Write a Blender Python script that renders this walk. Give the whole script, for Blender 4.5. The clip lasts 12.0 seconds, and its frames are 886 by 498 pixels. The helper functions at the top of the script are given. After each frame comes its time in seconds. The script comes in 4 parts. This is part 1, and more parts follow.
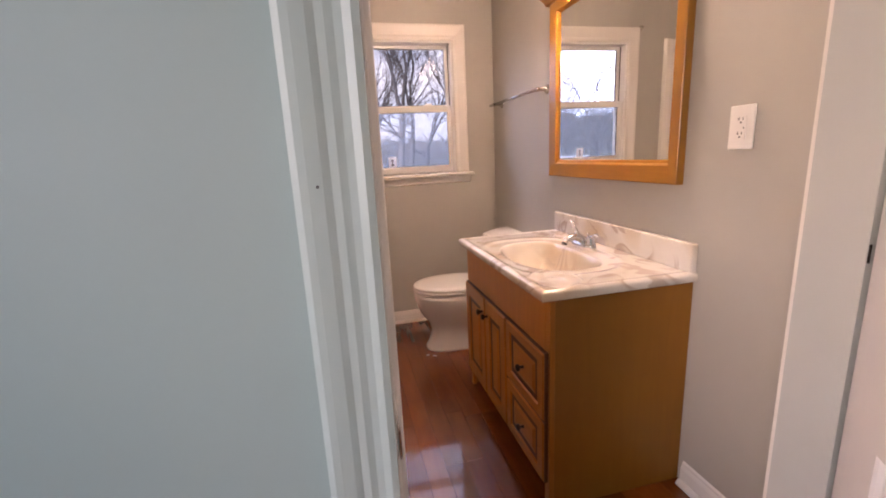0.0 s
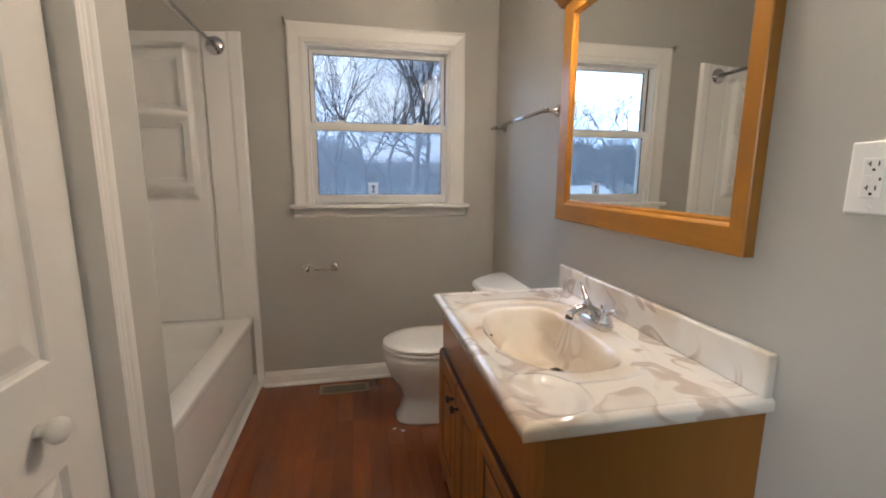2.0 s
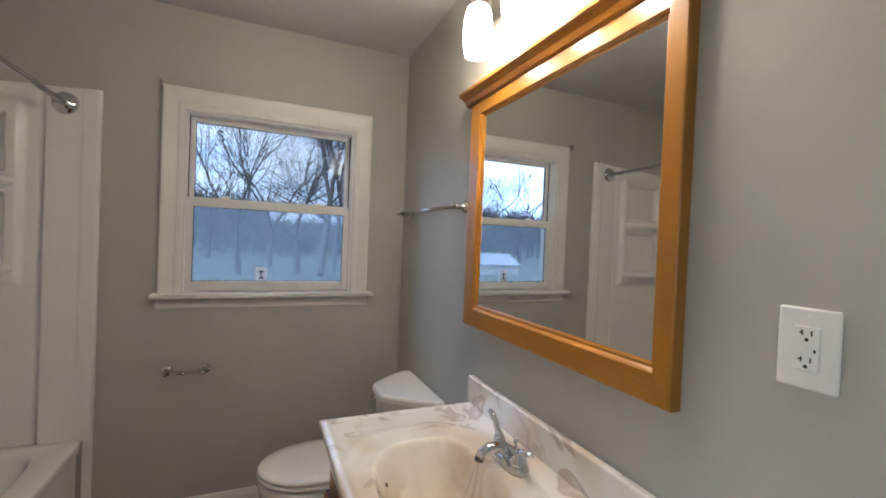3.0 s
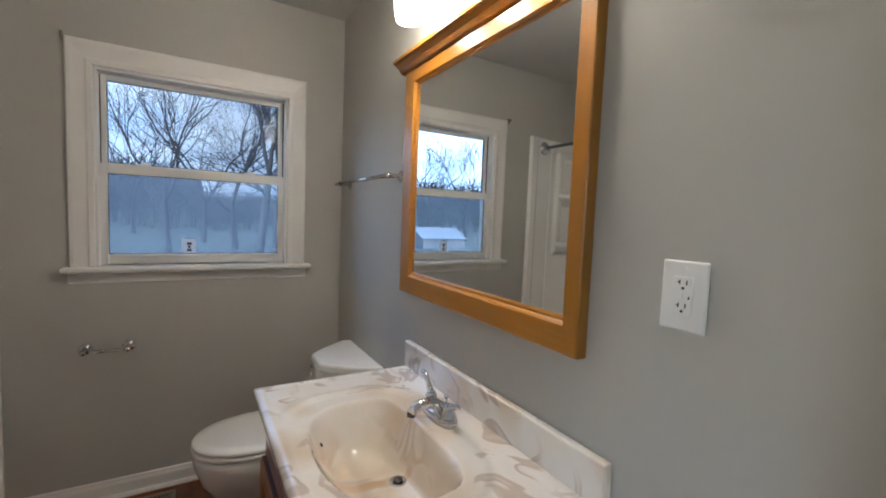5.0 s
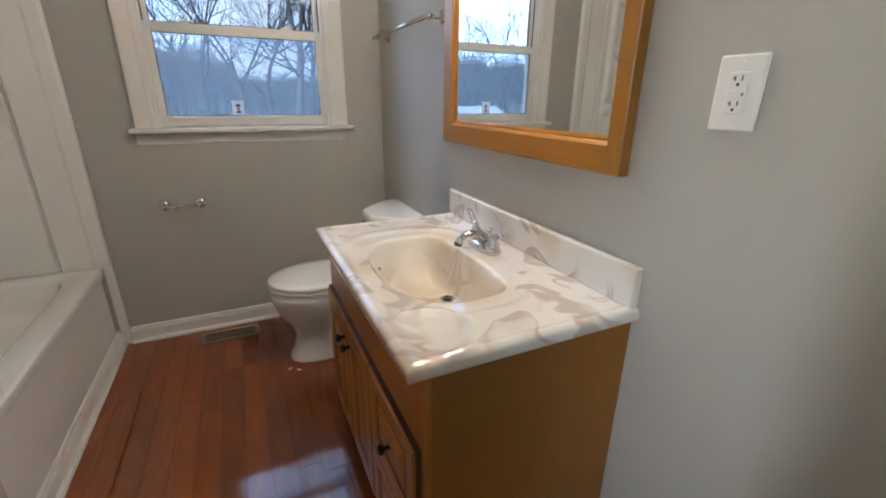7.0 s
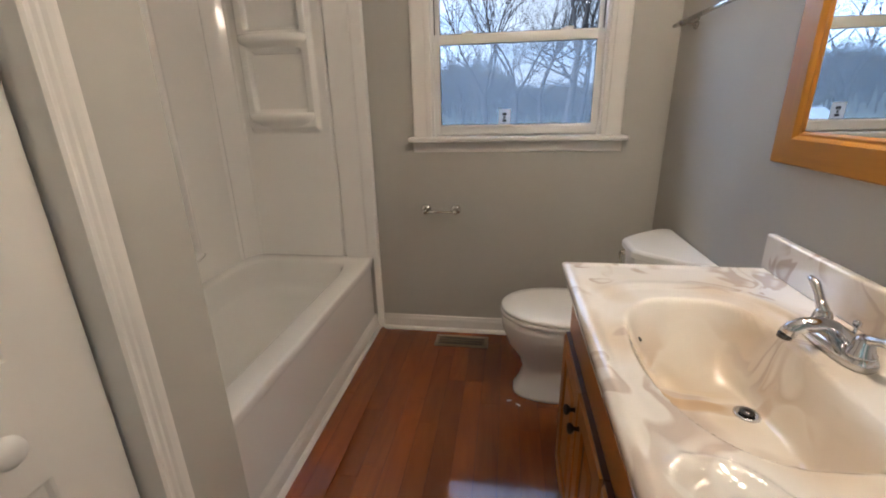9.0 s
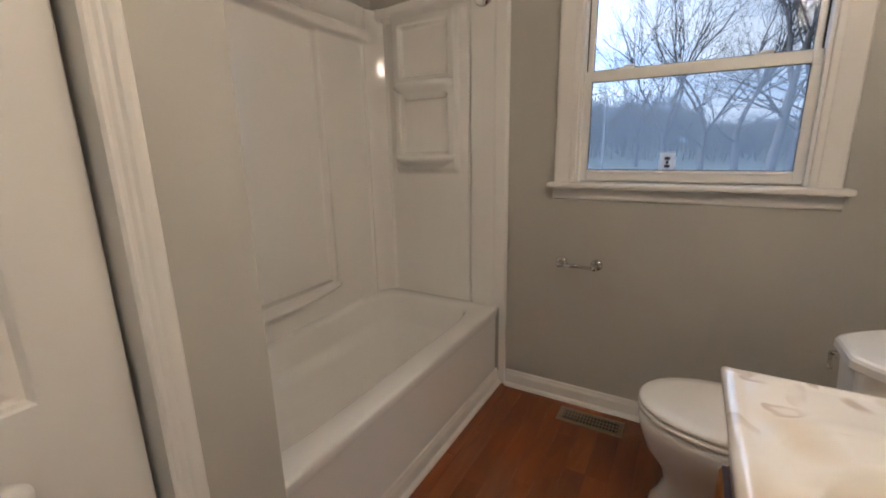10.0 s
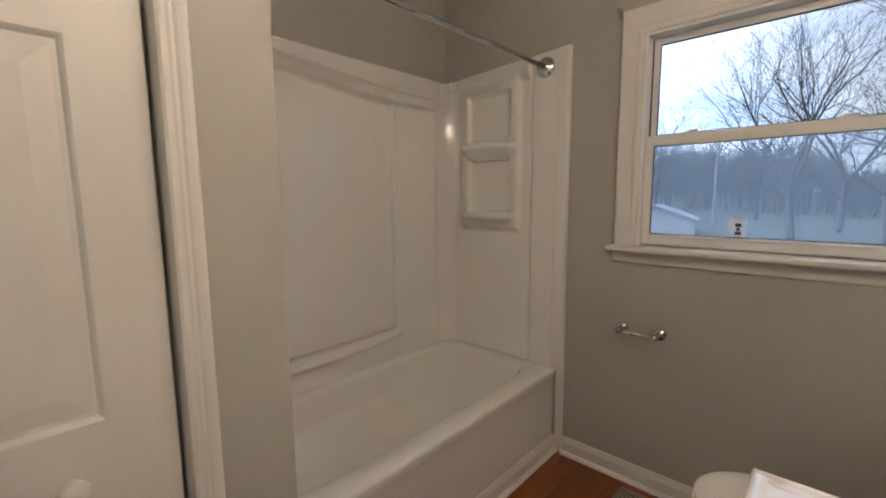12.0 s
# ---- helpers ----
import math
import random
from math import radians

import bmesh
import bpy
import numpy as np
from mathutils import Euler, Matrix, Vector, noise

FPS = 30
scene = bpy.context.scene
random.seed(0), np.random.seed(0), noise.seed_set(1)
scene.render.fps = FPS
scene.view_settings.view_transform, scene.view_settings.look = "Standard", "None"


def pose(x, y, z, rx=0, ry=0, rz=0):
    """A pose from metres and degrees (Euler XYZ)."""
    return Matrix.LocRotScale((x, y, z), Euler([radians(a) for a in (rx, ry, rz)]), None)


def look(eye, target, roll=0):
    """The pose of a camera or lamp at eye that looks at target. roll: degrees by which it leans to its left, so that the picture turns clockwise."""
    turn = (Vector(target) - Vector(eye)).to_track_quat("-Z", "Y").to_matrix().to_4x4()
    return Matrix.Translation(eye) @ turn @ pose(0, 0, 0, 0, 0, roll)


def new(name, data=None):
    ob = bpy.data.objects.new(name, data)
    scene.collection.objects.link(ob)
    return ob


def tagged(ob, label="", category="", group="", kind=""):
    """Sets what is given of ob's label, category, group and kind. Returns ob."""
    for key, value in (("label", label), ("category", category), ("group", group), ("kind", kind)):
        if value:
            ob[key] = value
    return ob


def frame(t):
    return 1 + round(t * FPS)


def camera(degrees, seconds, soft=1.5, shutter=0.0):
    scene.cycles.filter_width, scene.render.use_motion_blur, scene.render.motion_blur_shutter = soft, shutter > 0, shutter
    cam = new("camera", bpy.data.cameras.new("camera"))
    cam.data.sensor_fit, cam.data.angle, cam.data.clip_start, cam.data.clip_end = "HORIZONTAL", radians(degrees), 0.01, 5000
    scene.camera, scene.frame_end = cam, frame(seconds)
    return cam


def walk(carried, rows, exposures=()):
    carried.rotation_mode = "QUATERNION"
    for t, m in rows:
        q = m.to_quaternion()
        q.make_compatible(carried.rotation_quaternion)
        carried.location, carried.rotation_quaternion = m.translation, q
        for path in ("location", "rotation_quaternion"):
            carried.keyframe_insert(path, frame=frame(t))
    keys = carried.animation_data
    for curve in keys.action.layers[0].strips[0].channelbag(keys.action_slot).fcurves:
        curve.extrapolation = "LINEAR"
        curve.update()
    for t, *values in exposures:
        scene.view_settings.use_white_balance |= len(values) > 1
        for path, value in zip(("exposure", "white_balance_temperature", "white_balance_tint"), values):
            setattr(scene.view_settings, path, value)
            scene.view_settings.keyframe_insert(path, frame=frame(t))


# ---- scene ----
cam = camera(92.7, 12.0, soft=1.9)
PATH = [
    (0, (-1.125, -3.032, 1.234), (-0.691, -1.140, 0.800), -2.9),
    (0.5, (-1.015, -3.007, 1.253), (-0.530, -1.132, 0.801), -3.6),
    (1, (-0.946, -2.943, 1.233), (-0.517, -1.057, 0.767), -3.8),
    (1.5, (-0.886, -2.747, 1.241), (-0.528, -0.835, 0.833), -1.7),
    (2, (-0.854, -2.578, 1.265), (-0.465, -0.657, 0.932), 0.3),
    (2.5, (-0.815, -2.449, 1.317), (-0.225, -0.559, 1.130), 1.6),
    (3, (-0.756, -2.379, 1.403), (0.026, -0.551, 1.371), 2.4),
    (3.2, (-0.730, -2.362, 1.427), (0.098, -0.554, 1.431), 2.4),
    (4.8, (-0.732, -2.407, 1.392), (0.284, -0.698, 1.289), 2.7),
    (5, (-0.729, -2.428, 1.383), (0.277, -0.716, 1.241), 2.3),
    (5.5, (-0.764, -2.474, 1.349), (0.224, -0.765, 1.087), 1.8),
    (6, (-0.790, -2.496, 1.310), (0.169, -0.800, 0.903), 1.3),
    (6.5, (-0.808, -2.506, 1.278), (0.102, -0.824, 0.728), 0.8),
    (6.7, (-0.798, -2.509, 1.268), (0.075, -0.825, 0.664), 0.7),
    (8.3, (-0.722, -2.337, 1.233), (-0.492, -0.525, 0.447), -0.9),
    (8.5, (-0.727, -2.327, 1.240), (-0.644, -0.486, 0.494), -1.1),
    (9, (-0.737, -2.191, 1.258), (-1.024, -0.332, 0.616), -1.3),
    (9.5, (-0.745, -2.037, 1.269), (-1.415, -0.245, 0.725), -1.4),
    (10, (-0.663, -1.974, 1.273), (-1.641, -0.304, 0.805), -1.2),
    (10.5, (-0.551, -1.933, 1.281), (-1.718, -0.369, 0.886), -1.1),
    (11, (-0.502, -1.918, 1.307), (-1.751, -0.400, 0.987), -1.4),
    (11.5, (-0.488, -1.916, 1.320), (-1.784, -0.427, 1.049), -0.9),
    (12, (-0.488, -1.928, 1.329), (-1.831, -0.476, 1.081), -0.5),
]
EXPOSURES = [(0.0, 0.58, 7550, 43), (1.0, 0.53, 6950, 29), (1.5, 0.50, 6450, 21), (1.8, 0.32, 6250, 18), (2.4, 0.06, 5900, 15), (3.0, -0.10, 5750, 14), (5.0, -0.22, 5550, 13), (6.0, -0.02, 5550, 13), (6.7, 0.10, 5650, 13), (8.4, 0.56, 6050, 15), (8.7, 0.40, 6050, 15), (9.0, 0.18, 6100, 16), (9.6, 0.05, 6200, 17), (12.0, -0.15, 6400, 18)]
walk(cam, [(t, look(eye, target, roll)) for t, eye, target, roll in PATH], EXPOSURES)

# ---- sky and sun ----
world = bpy.data.worlds.new("world")
scene.world = world
world.use_nodes = True
wn, wl = world.node_tree.nodes, world.node_tree.links
wn.clear()
sky = wn.new("ShaderNodeTexSky")
sky.sky_type = "NISHITA"
sky.sun_disc = False
sky.sun_elevation, sky.sun_rotation = radians(14), radians(250)
sky.air_density, sky.dust_density, sky.ozone_density = 1.2, 2.0, 2.0
w_coord = wn.new("ShaderNodeTexCoord")
w_map = wn.new("ShaderNodeMapping")
w_map.inputs["Scale"].default_value = (1.0, 1.0, 3.0)
w_noise = wn.new("ShaderNodeTexNoise")
w_noise.inputs["Scale"].default_value, w_noise.inputs["Detail"].default_value = 4.6, 5.0
# broken cloud: pale veils over blue-grey, brighter towards the low sun and the zenith
w_ramp = wn.new("ShaderNodeValToRGB")
w_ramp.color_ramp.elements[0].position, w_ramp.color_ramp.elements[1].position = 0.38, 0.66
w_ramp.color_ramp.elements[0].color, w_ramp.color_ramp.elements[1].color = (0.58, 0.82, 1.22, 1), (1.08, 1.20, 1.36, 1)
w_mix = wn.new("ShaderNodeMixRGB")
w_mix.inputs["Fac"].default_value = 0.75
w_sep = wn.new("ShaderNodeSeparateXYZ")
w_up, w_west, w_gain = wn.new("ShaderNodeMapRange"), wn.new("ShaderNodeMapRange"), wn.new("ShaderNodeMath")
for node, lo, hi, a, b in ((w_up, 0.28, 0.95, 1.0, 3.0), (w_west, 0.05, -0.90, 1.0, 6.0)):
    node.inputs["From Min"].default_value, node.inputs["From Max"].default_value = lo, hi
    node.inputs["To Min"].default_value, node.inputs["To Max"].default_value = a, b
w_gain.operation = "MULTIPLY"
w_dim = wn.new("ShaderNodeMixRGB")
w_dim.blend_type = "MULTIPLY"
w_dim.inputs["Fac"].default_value = 1.0
w_dim.inputs["Color2"].default_value = (0.20, 0.20, 0.20, 1)
w_bg, w_out = wn.new("ShaderNodeBackground"), wn.new("ShaderNodeOutputWorld")
wl.new(w_coord.outputs["Generated"], w_map.inputs["Vector"])
wl.new(w_coord.outputs["Generated"], w_sep.inputs["Vector"])
wl.new(w_map.outputs["Vector"], w_noise.inputs["Vector"])
wl.new(w_noise.outputs["Fac"], w_ramp.inputs["Fac"])
wl.new(sky.outputs["Color"], w_dim.inputs["Color1"])
wl.new(w_dim.outputs["Color"], w_mix.inputs["Color1"])
wl.new(w_ramp.outputs["Color"], w_mix.inputs["Color2"])
wl.new(w_mix.outputs["Color"], w_bg.inputs["Color"])
wl.new(w_sep.outputs["Z"], w_up.inputs["Value"])
wl.new(w_sep.outputs["X"], w_west.inputs["Value"])
wl.new(w_up.outputs["Result"], w_gain.inputs[0])
wl.new(w_west.outputs["Result"], w_gain.inputs[1])
wl.new(w_gain.outputs["Value"], w_bg.inputs["Strength"])
wl.new(w_bg.outputs["Background"], w_out.inputs["Surface"])

sun = new("sun", bpy.data.lights.new("sun", "SUN"))
sun.data.energy, sun.data.angle, sun.data.color = 0.6, radians(12), (1.0, 0.95, 0.88)
sun.matrix_world = look((0, 0, 30), (10, 8, 26))

# cool hall daylight from behind the camera; lamp in an unseen, assumed window
hall_day = new("hall_daylight", bpy.data.lights.new("hall_daylight", "AREA"))
hall_day.data.shape, hall_day.data.size, hall_day.data.size_y = "RECTANGLE", 0.78, 0.83
hall_day.data.energy, hall_day.data.color = 8.5, (0.64, 0.93, 1.0)
hall_day.matrix_world = look((-2.35, -3.80, 1.575), (0.5, -3.5, 1.4))

SHADE, BULB = 54.0, 300.0

# ---- materials ----


def nodes_of(name, color, rough=0.5, metal=0.0):
    m = bpy.data.materials.new(name)
    m.use_nodes = True
    b = m.node_tree.nodes["Principled BSDF"]
    b.inputs["Base Color"].default_value = (*color, 1)
    b.inputs["Roughness"].default_value = rough
    b.inputs["Metallic"].default_value = metal
    return m, m.node_tree.nodes, m.node_tree.links, b


def coords(n, l, scale, space="Object"):
    c = n.new("ShaderNodeNewGeometry") if space == "World" else n.new("ShaderNodeTexCoord")
    mp = n.new("ShaderNodeMapping")
    mp.inputs["Scale"].default_value = scale
    l.new(c.outputs["Position" if space == "World" else "Object"], mp.inputs["Vector"])
    return mp


def noise_of(n, l, mp, scale, detail=4.0, distortion=0.0):
    t = n.new("ShaderNodeTexNoise")
    t.inputs["Scale"].default_value, t.inputs["Detail"].default_value = scale, detail
    t.inputs["Distortion"].default_value = distortion
    l.new(mp.outputs["Vector"], t.inputs["Vector"])
    return t


def ramp_of(n, l, src, stops):
    r = n.new("ShaderNodeValToRGB")
    e = r.color_ramp.elements
    while len(e) < len(stops):
        e.new(0.5)
    for k, (p, c) in enumerate(stops):
        e[k].position, e[k].color = p, (*c, 1)
    l.new(src, r.inputs["Fac"])
    return r


def bump_of(n, l, b, src, strength, distance=0.002):
    u = n.new("ShaderNodeBump")
    u.inputs["Strength"].default_value, u.inputs["Distance"].default_value = strength, distance
    l.new(src, u.inputs["Height"])
    l.new(u.outputs["Normal"], b.inputs["Normal"])


def painted(name, color, rough, grain=0.15, vary=0.06, orange_peel=260.0):
    """Rolled or brushed paint: faint large blotches, fine roller stipple."""
    m, n, l, b = nodes_of(name, color, rough)
    mp = coords(n, l, (1, 1, 1), "World")
    big = noise_of(n, l, mp, 2.3, 3)
    lo, hi = [c * (1 - vary) for c in color], [min(1, c * (1 + vary)) for c in color]
    r = ramp_of(n, l, big.outputs["Fac"], [(0.3, lo), (0.7, hi)])
    l.new(r.outputs["Color"], b.inputs["Base Color"])
    fine = noise_of(n, l, mp, orange_peel, 2)
    bump_of(n, l, b, fine.outputs["Fac"], grain, 0.001)
    rr = n.new("ShaderNodeMapRange")
    rr.inputs["To Min"].default_value, rr.inputs["To Max"].default_value = rough * 0.85, min(1, rough * 1.15)
    l.new(noise_of(n, l, mp, 9, 4).outputs["Fac"], rr.inputs["Value"])
    l.new(rr.outputs["Result"], b.inputs["Roughness"])
    return m


def wooden(name, dark, light, rough, grain_axis="z", scale=1.0, coat=0.0):
    m, n, l, b = nodes_of(name, light, rough)
    sc = {"x": (1.2, 14, 14), "y": (14, 1.2, 14), "z": (14, 14, 1.2)}[grain_axis]
    mp = coords(n, l, [v * scale for v in sc], "World")
    a = noise_of(n, l, mp, 3.0, 8, 1.2)
    r = ramp_of(n, l, a.outputs["Fac"], [(0.3, dark), (0.55, [(p + q) / 2 for p, q in zip(dark, light)]), (0.75, light)])
    mp2 = coords(n, l, (1, 1, 1), "World")
    big = noise_of(n, l, mp2, 4, 3)
    mx = n.new("ShaderNodeMixRGB")
    mx.blend_type = "MULTIPLY"
    mx.inputs["Fac"].default_value = 0.5
    l.new(r.outputs["Color"], mx.inputs["Color1"])
    l.new(ramp_of(n, l, big.outputs["Fac"], [(0.3, (0.8, 0.78, 0.74)), (0.7, (1.1, 1.1, 1.1))]).outputs["Color"], mx.inputs["Color2"])
    l.new(mx.outputs["Color"], b.inputs["Base Color"])
    bump_of(n, l, b, a.outputs["Fac"], 0.12, 0.001)
    b.inputs["Coat Weight"].default_value, b.inputs["Coat Roughness"].default_value = coat, 0.18
    return m


WALL = painted("wall_paint", (0.468, 0.450, 0.402), 0.55, 0.12, 0.04)
CEIL = painted("ceiling_paint", (0.52, 0.51, 0.48), 0.9, 0.3, 0.03)
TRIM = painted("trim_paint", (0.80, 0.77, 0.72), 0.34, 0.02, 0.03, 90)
OPEN_DOOR = painted("open_door_paint", (0.72, 0.70, 0.69), 0.4, 0.05, 0.03, 120)
DOOR = painted("door_paint", (0.78, 0.75, 0.70), 0.38, 0.10, 0.03, 120)
# white jamb greyed where less lamp light falls: shade put into the colour
JAMB_SHADED = painted("shaded_jamb_paint", (0.49, 0.515, 0.49), 0.4, 0.03, 0.03)
# the hall's dim cool light is mixed into its trim and wall colours
HALL_TRIM_SHADED = painted("shaded_hall_trim_paint", (0.38, 0.475, 0.455), 0.4, 0.03, 0.03)
HALL = painted("hall_paint", (0.30, 0.395, 0.378), 0.6, 0.12, 0.05)
VINYL = painted("window_vinyl", (0.78, 0.77, 0.75), 0.35, 0.03, 0.02)
ACRYLIC = painted("tub_acrylic", (0.88, 0.86, 0.82), 0.085, 0.02, 0.015)
PORCELAIN = painted("porcelain", (0.84, 0.82, 0.78), 0.08, 0.01, 0.01)
SEAT = painted("toilet_seat_plastic", (0.85, 0.83, 0.79), 0.22, 0.01, 0.01)
PLASTIC = painted("outlet_plastic", (0.84, 0.82, 0.78), 0.3, 0.01, 0.01)
MIRROR_WOOD = wooden("ochre_maple", (0.36, 0.148, 0.010), (0.415, 0.175, 0.014), 0.34, "z", 1.0, 0.25)
MIRROR_WOOD_H = wooden("ochre_maple_across", (0.36, 0.148, 0.010), (0.415, 0.175, 0.014), 0.34, "y", 1.0, 0.25)
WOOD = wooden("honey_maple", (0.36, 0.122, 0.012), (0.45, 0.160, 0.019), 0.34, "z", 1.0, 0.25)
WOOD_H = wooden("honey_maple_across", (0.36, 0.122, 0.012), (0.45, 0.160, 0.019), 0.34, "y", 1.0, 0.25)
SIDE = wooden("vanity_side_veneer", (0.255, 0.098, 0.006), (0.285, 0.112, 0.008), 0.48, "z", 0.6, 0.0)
# dark brown that holds the gaps' shade as well as any glaze
GAP_SHADE = nodes_of("gap_shade_and_glaze", (0.075, 0.020, 0.004), 0.5)[0]
CHROME = nodes_of("chrome", (0.66, 0.66, 0.68), 0.10, 1.0)[0]
POLISHED = nodes_of("polished_nickel", (0.52, 0.50, 0.47), 0.12, 1.0)[0]
NICKEL = nodes_of("brushed_nickel", (0.62, 0.58, 0.52), 0.22, 1.0)[0]
DARK_CHROME = nodes_of("dark_chrome", (0.14, 0.13, 0.125), 0.15, 1.0)[0]
BRONZE = nodes_of("dark_bronze", (0.03, 0.02, 0.016), 0.35, 0.7)[0]
DARK = nodes_of("dark_gap", (0.012, 0.011, 0.01), 0.8)[0]
RUBBER = nodes_of("dark_gasket", (0.05, 0.05, 0.05), 0.7)[0]
MIRROR = nodes_of("mirror_silver", (0.86, 0.88, 0.87), 0.015, 1.0)[0]
CLOSET = nodes_of("closet_dark", (0.3, 0.29, 0.27), 0.9)[0]


def floor_wood():
    m, n, l, b = nodes_of("cherry_floor", (0.16, 0.045, 0.018), 0.2)
    mp = coords(n, l, (5, 0.8, 5), "World")
    info = n.new("ShaderNodeObjectInfo")
    off = n.new("ShaderNodeVectorMath")
    off.operation = "MULTIPLY_ADD"
    off.inputs[1].default_value = (7.0, 31.0, 3.0)
    l.new(info.outputs["Random"], off.inputs[0])
    l.new(mp.outputs["Vector"], off.inputs[2])
    a = n.new("ShaderNodeTexNoise")
    a.inputs["Scale"].default_value, a.inputs["Detail"].default_value, a.inputs["Distortion"].default_value = 2.6, 9, 1.6
    l.new(off.outputs["Vector"], a.inputs["Vector"])
    r = ramp_of(n, l, a.outputs["Fac"], [(0.20, (0.165, 0.039, 0.0065)), (0.5, (0.210, 0.053, 0.0088)), (0.80, (0.255, 0.068, 0.012))])
    tone = ramp_of(n, l, info.outputs["Random"], [(0.0, (0.78, 0.76, 0.74)), (0.5, (1, 1, 1)), (1.0, (1.16, 1.13, 1.08))])
    mx = n.new("ShaderNodeMixRGB")
    mx.blend_type, mx.inputs["Fac"].default_value = "MULTIPLY", 1.0
    l.new(r.outputs["Color"], mx.inputs["Color1"])
    l.new(tone.outputs["Color"], mx.inputs["Color2"])
    l.new(mx.outputs["Color"], b.inputs["Base Color"])
    wear = noise_of(n, l, coords(n, l, (1, 1, 1), "World"), 6, 6)
    rr = n.new("ShaderNodeMapRange")
    rr.inputs["To Min"].default_value, rr.inputs["To Max"].default_value = 0.06, 0.13
    l.new(wear.outputs["Fac"], rr.inputs["Value"])
    l.new(rr.outputs["Result"], b.inputs["Roughness"])
    b.inputs["Coat Weight"].default_value, b.inputs["Coat Roughness"].default_value, b.inputs["Coat IOR"].default_value = 0.55, 0.05, 1.55
    bump_of(n, l, b, a.outputs["Fac"], 0.03, 0.0006)
    return m


def cultured_marble():
    m, n, l, b = nodes_of("cultured_marble", (0.78, 0.72, 0.66), 0.07)
    mp = coords(n, l, (1, 1, 1), "World")
    warp = noise_of(n, l, mp, 3.4, 1.5)
    add = n.new("ShaderNodeVectorMath")
    add.operation = "MULTIPLY_ADD"
    add.inputs[1].default_value = (0.42, 0.42, 0.30)
    l.new(warp.outputs["Color"], add.inputs[0])
    l.new(mp.outputs["Vector"], add.inputs[2])
    t = n.new("ShaderNodeTexNoise")
    t.inputs["Scale"].default_value, t.inputs["Detail"].default_value, t.inputs["Distortion"].default_value = 5.4, 1.6, 1.2
    l.new(add.outputs["Vector"], t.inputs["Vector"])
    swirl = ramp_of(n, l, t.outputs["Fac"], [(0.0, (0, 0, 0)), (0.50, (0, 0, 0)), (0.525, (0.70, 0.70, 0.70)), (0.57, (0.72, 0.72, 0.72)), (0.60, (0.25, 0.25, 0.25)), (0.70, (0, 0, 0)), (1.0, (0, 0, 0))])
    patch = ramp_of(n, l, noise_of(n, l, mp, 6.0, 1.5).outputs["Fac"], [(0.43, (0.03, 0.03, 0.03)), (0.55, (0.95, 0.95, 0.95))])
    both = n.new("ShaderNodeMath")
    both.operation = "MULTIPLY"
    l.new(swirl.outputs["Color"], both.inputs[0])
    l.new(patch.outputs["Color"], both.inputs[1])
    ground_tone = ramp_of(n, l, warp.outputs["Fac"], [(0.30, (0.66, 0.55, 0.42)), (0.42, (0.77, 0.73, 0.67)), (0.58, (0.80, 0.77, 0.73)), (0.70, (0.68, 0.58, 0.46))])
    mix = n.new("ShaderNodeMixRGB")
    mix.inputs["Color2"].default_value = (0.45, 0.345, 0.275, 1)
    l.new(both.outputs["Value"], mix.inputs["Fac"])
    # tan marbling in the bowl, deepened so its colour also holds the bowl's shade
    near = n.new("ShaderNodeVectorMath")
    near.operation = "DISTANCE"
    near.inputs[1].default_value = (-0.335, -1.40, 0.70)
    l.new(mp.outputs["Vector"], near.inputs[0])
    bowl_mask = ramp_of(n, l, near.outputs["Value"], [(0.06, (1, 1, 1)), (0.22, (0, 0, 0))])
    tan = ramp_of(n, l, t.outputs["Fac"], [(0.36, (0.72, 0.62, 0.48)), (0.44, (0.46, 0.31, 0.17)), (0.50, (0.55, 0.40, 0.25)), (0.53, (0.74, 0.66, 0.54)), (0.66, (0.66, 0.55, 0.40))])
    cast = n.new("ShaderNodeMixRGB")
    l.new(bowl_mask.outputs["Color"], cast.inputs["Fac"])
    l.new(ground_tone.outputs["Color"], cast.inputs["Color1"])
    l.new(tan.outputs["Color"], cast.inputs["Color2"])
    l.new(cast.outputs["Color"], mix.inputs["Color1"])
    l.new(mix.outputs["Color"], b.inputs["Base Color"])
    b.inputs["Coat Weight"].default_value, b.inputs["Coat Roughness"].default_value = 0.8, 0.03
    bump_of(n, l, b, noise_of(n, l, mp, 30, 2).outputs["Fac"], 0.03, 0.001)
    return m


def window_glass():
    m, n, l, b = nodes_of("window_glass", (1, 1, 1))
    n.remove(b)
    tr, gl, mx, fr = (n.new("ShaderNodeBsdfTransparent"), n.new("ShaderNodeBsdfGlossy"), n.new("ShaderNodeMixShader"), n.new("ShaderNodeFresnel"))
    tr.inputs["Color"].default_value = (0.86, 0.89, 0.91, 1)
    gl.inputs["Roughness"].default_value = 0.01
    fr.inputs["IOR"].default_value = 1.14
    l.new(fr.outputs["Fac"], mx.inputs["Fac"])
    l.new(tr.outputs["BSDF"], mx.inputs[1])
    l.new(gl.outputs["BSDF"], mx.inputs[2])
    l.new(mx.outputs["Shader"], n["Material Output"].inputs["Surface"])
    return m


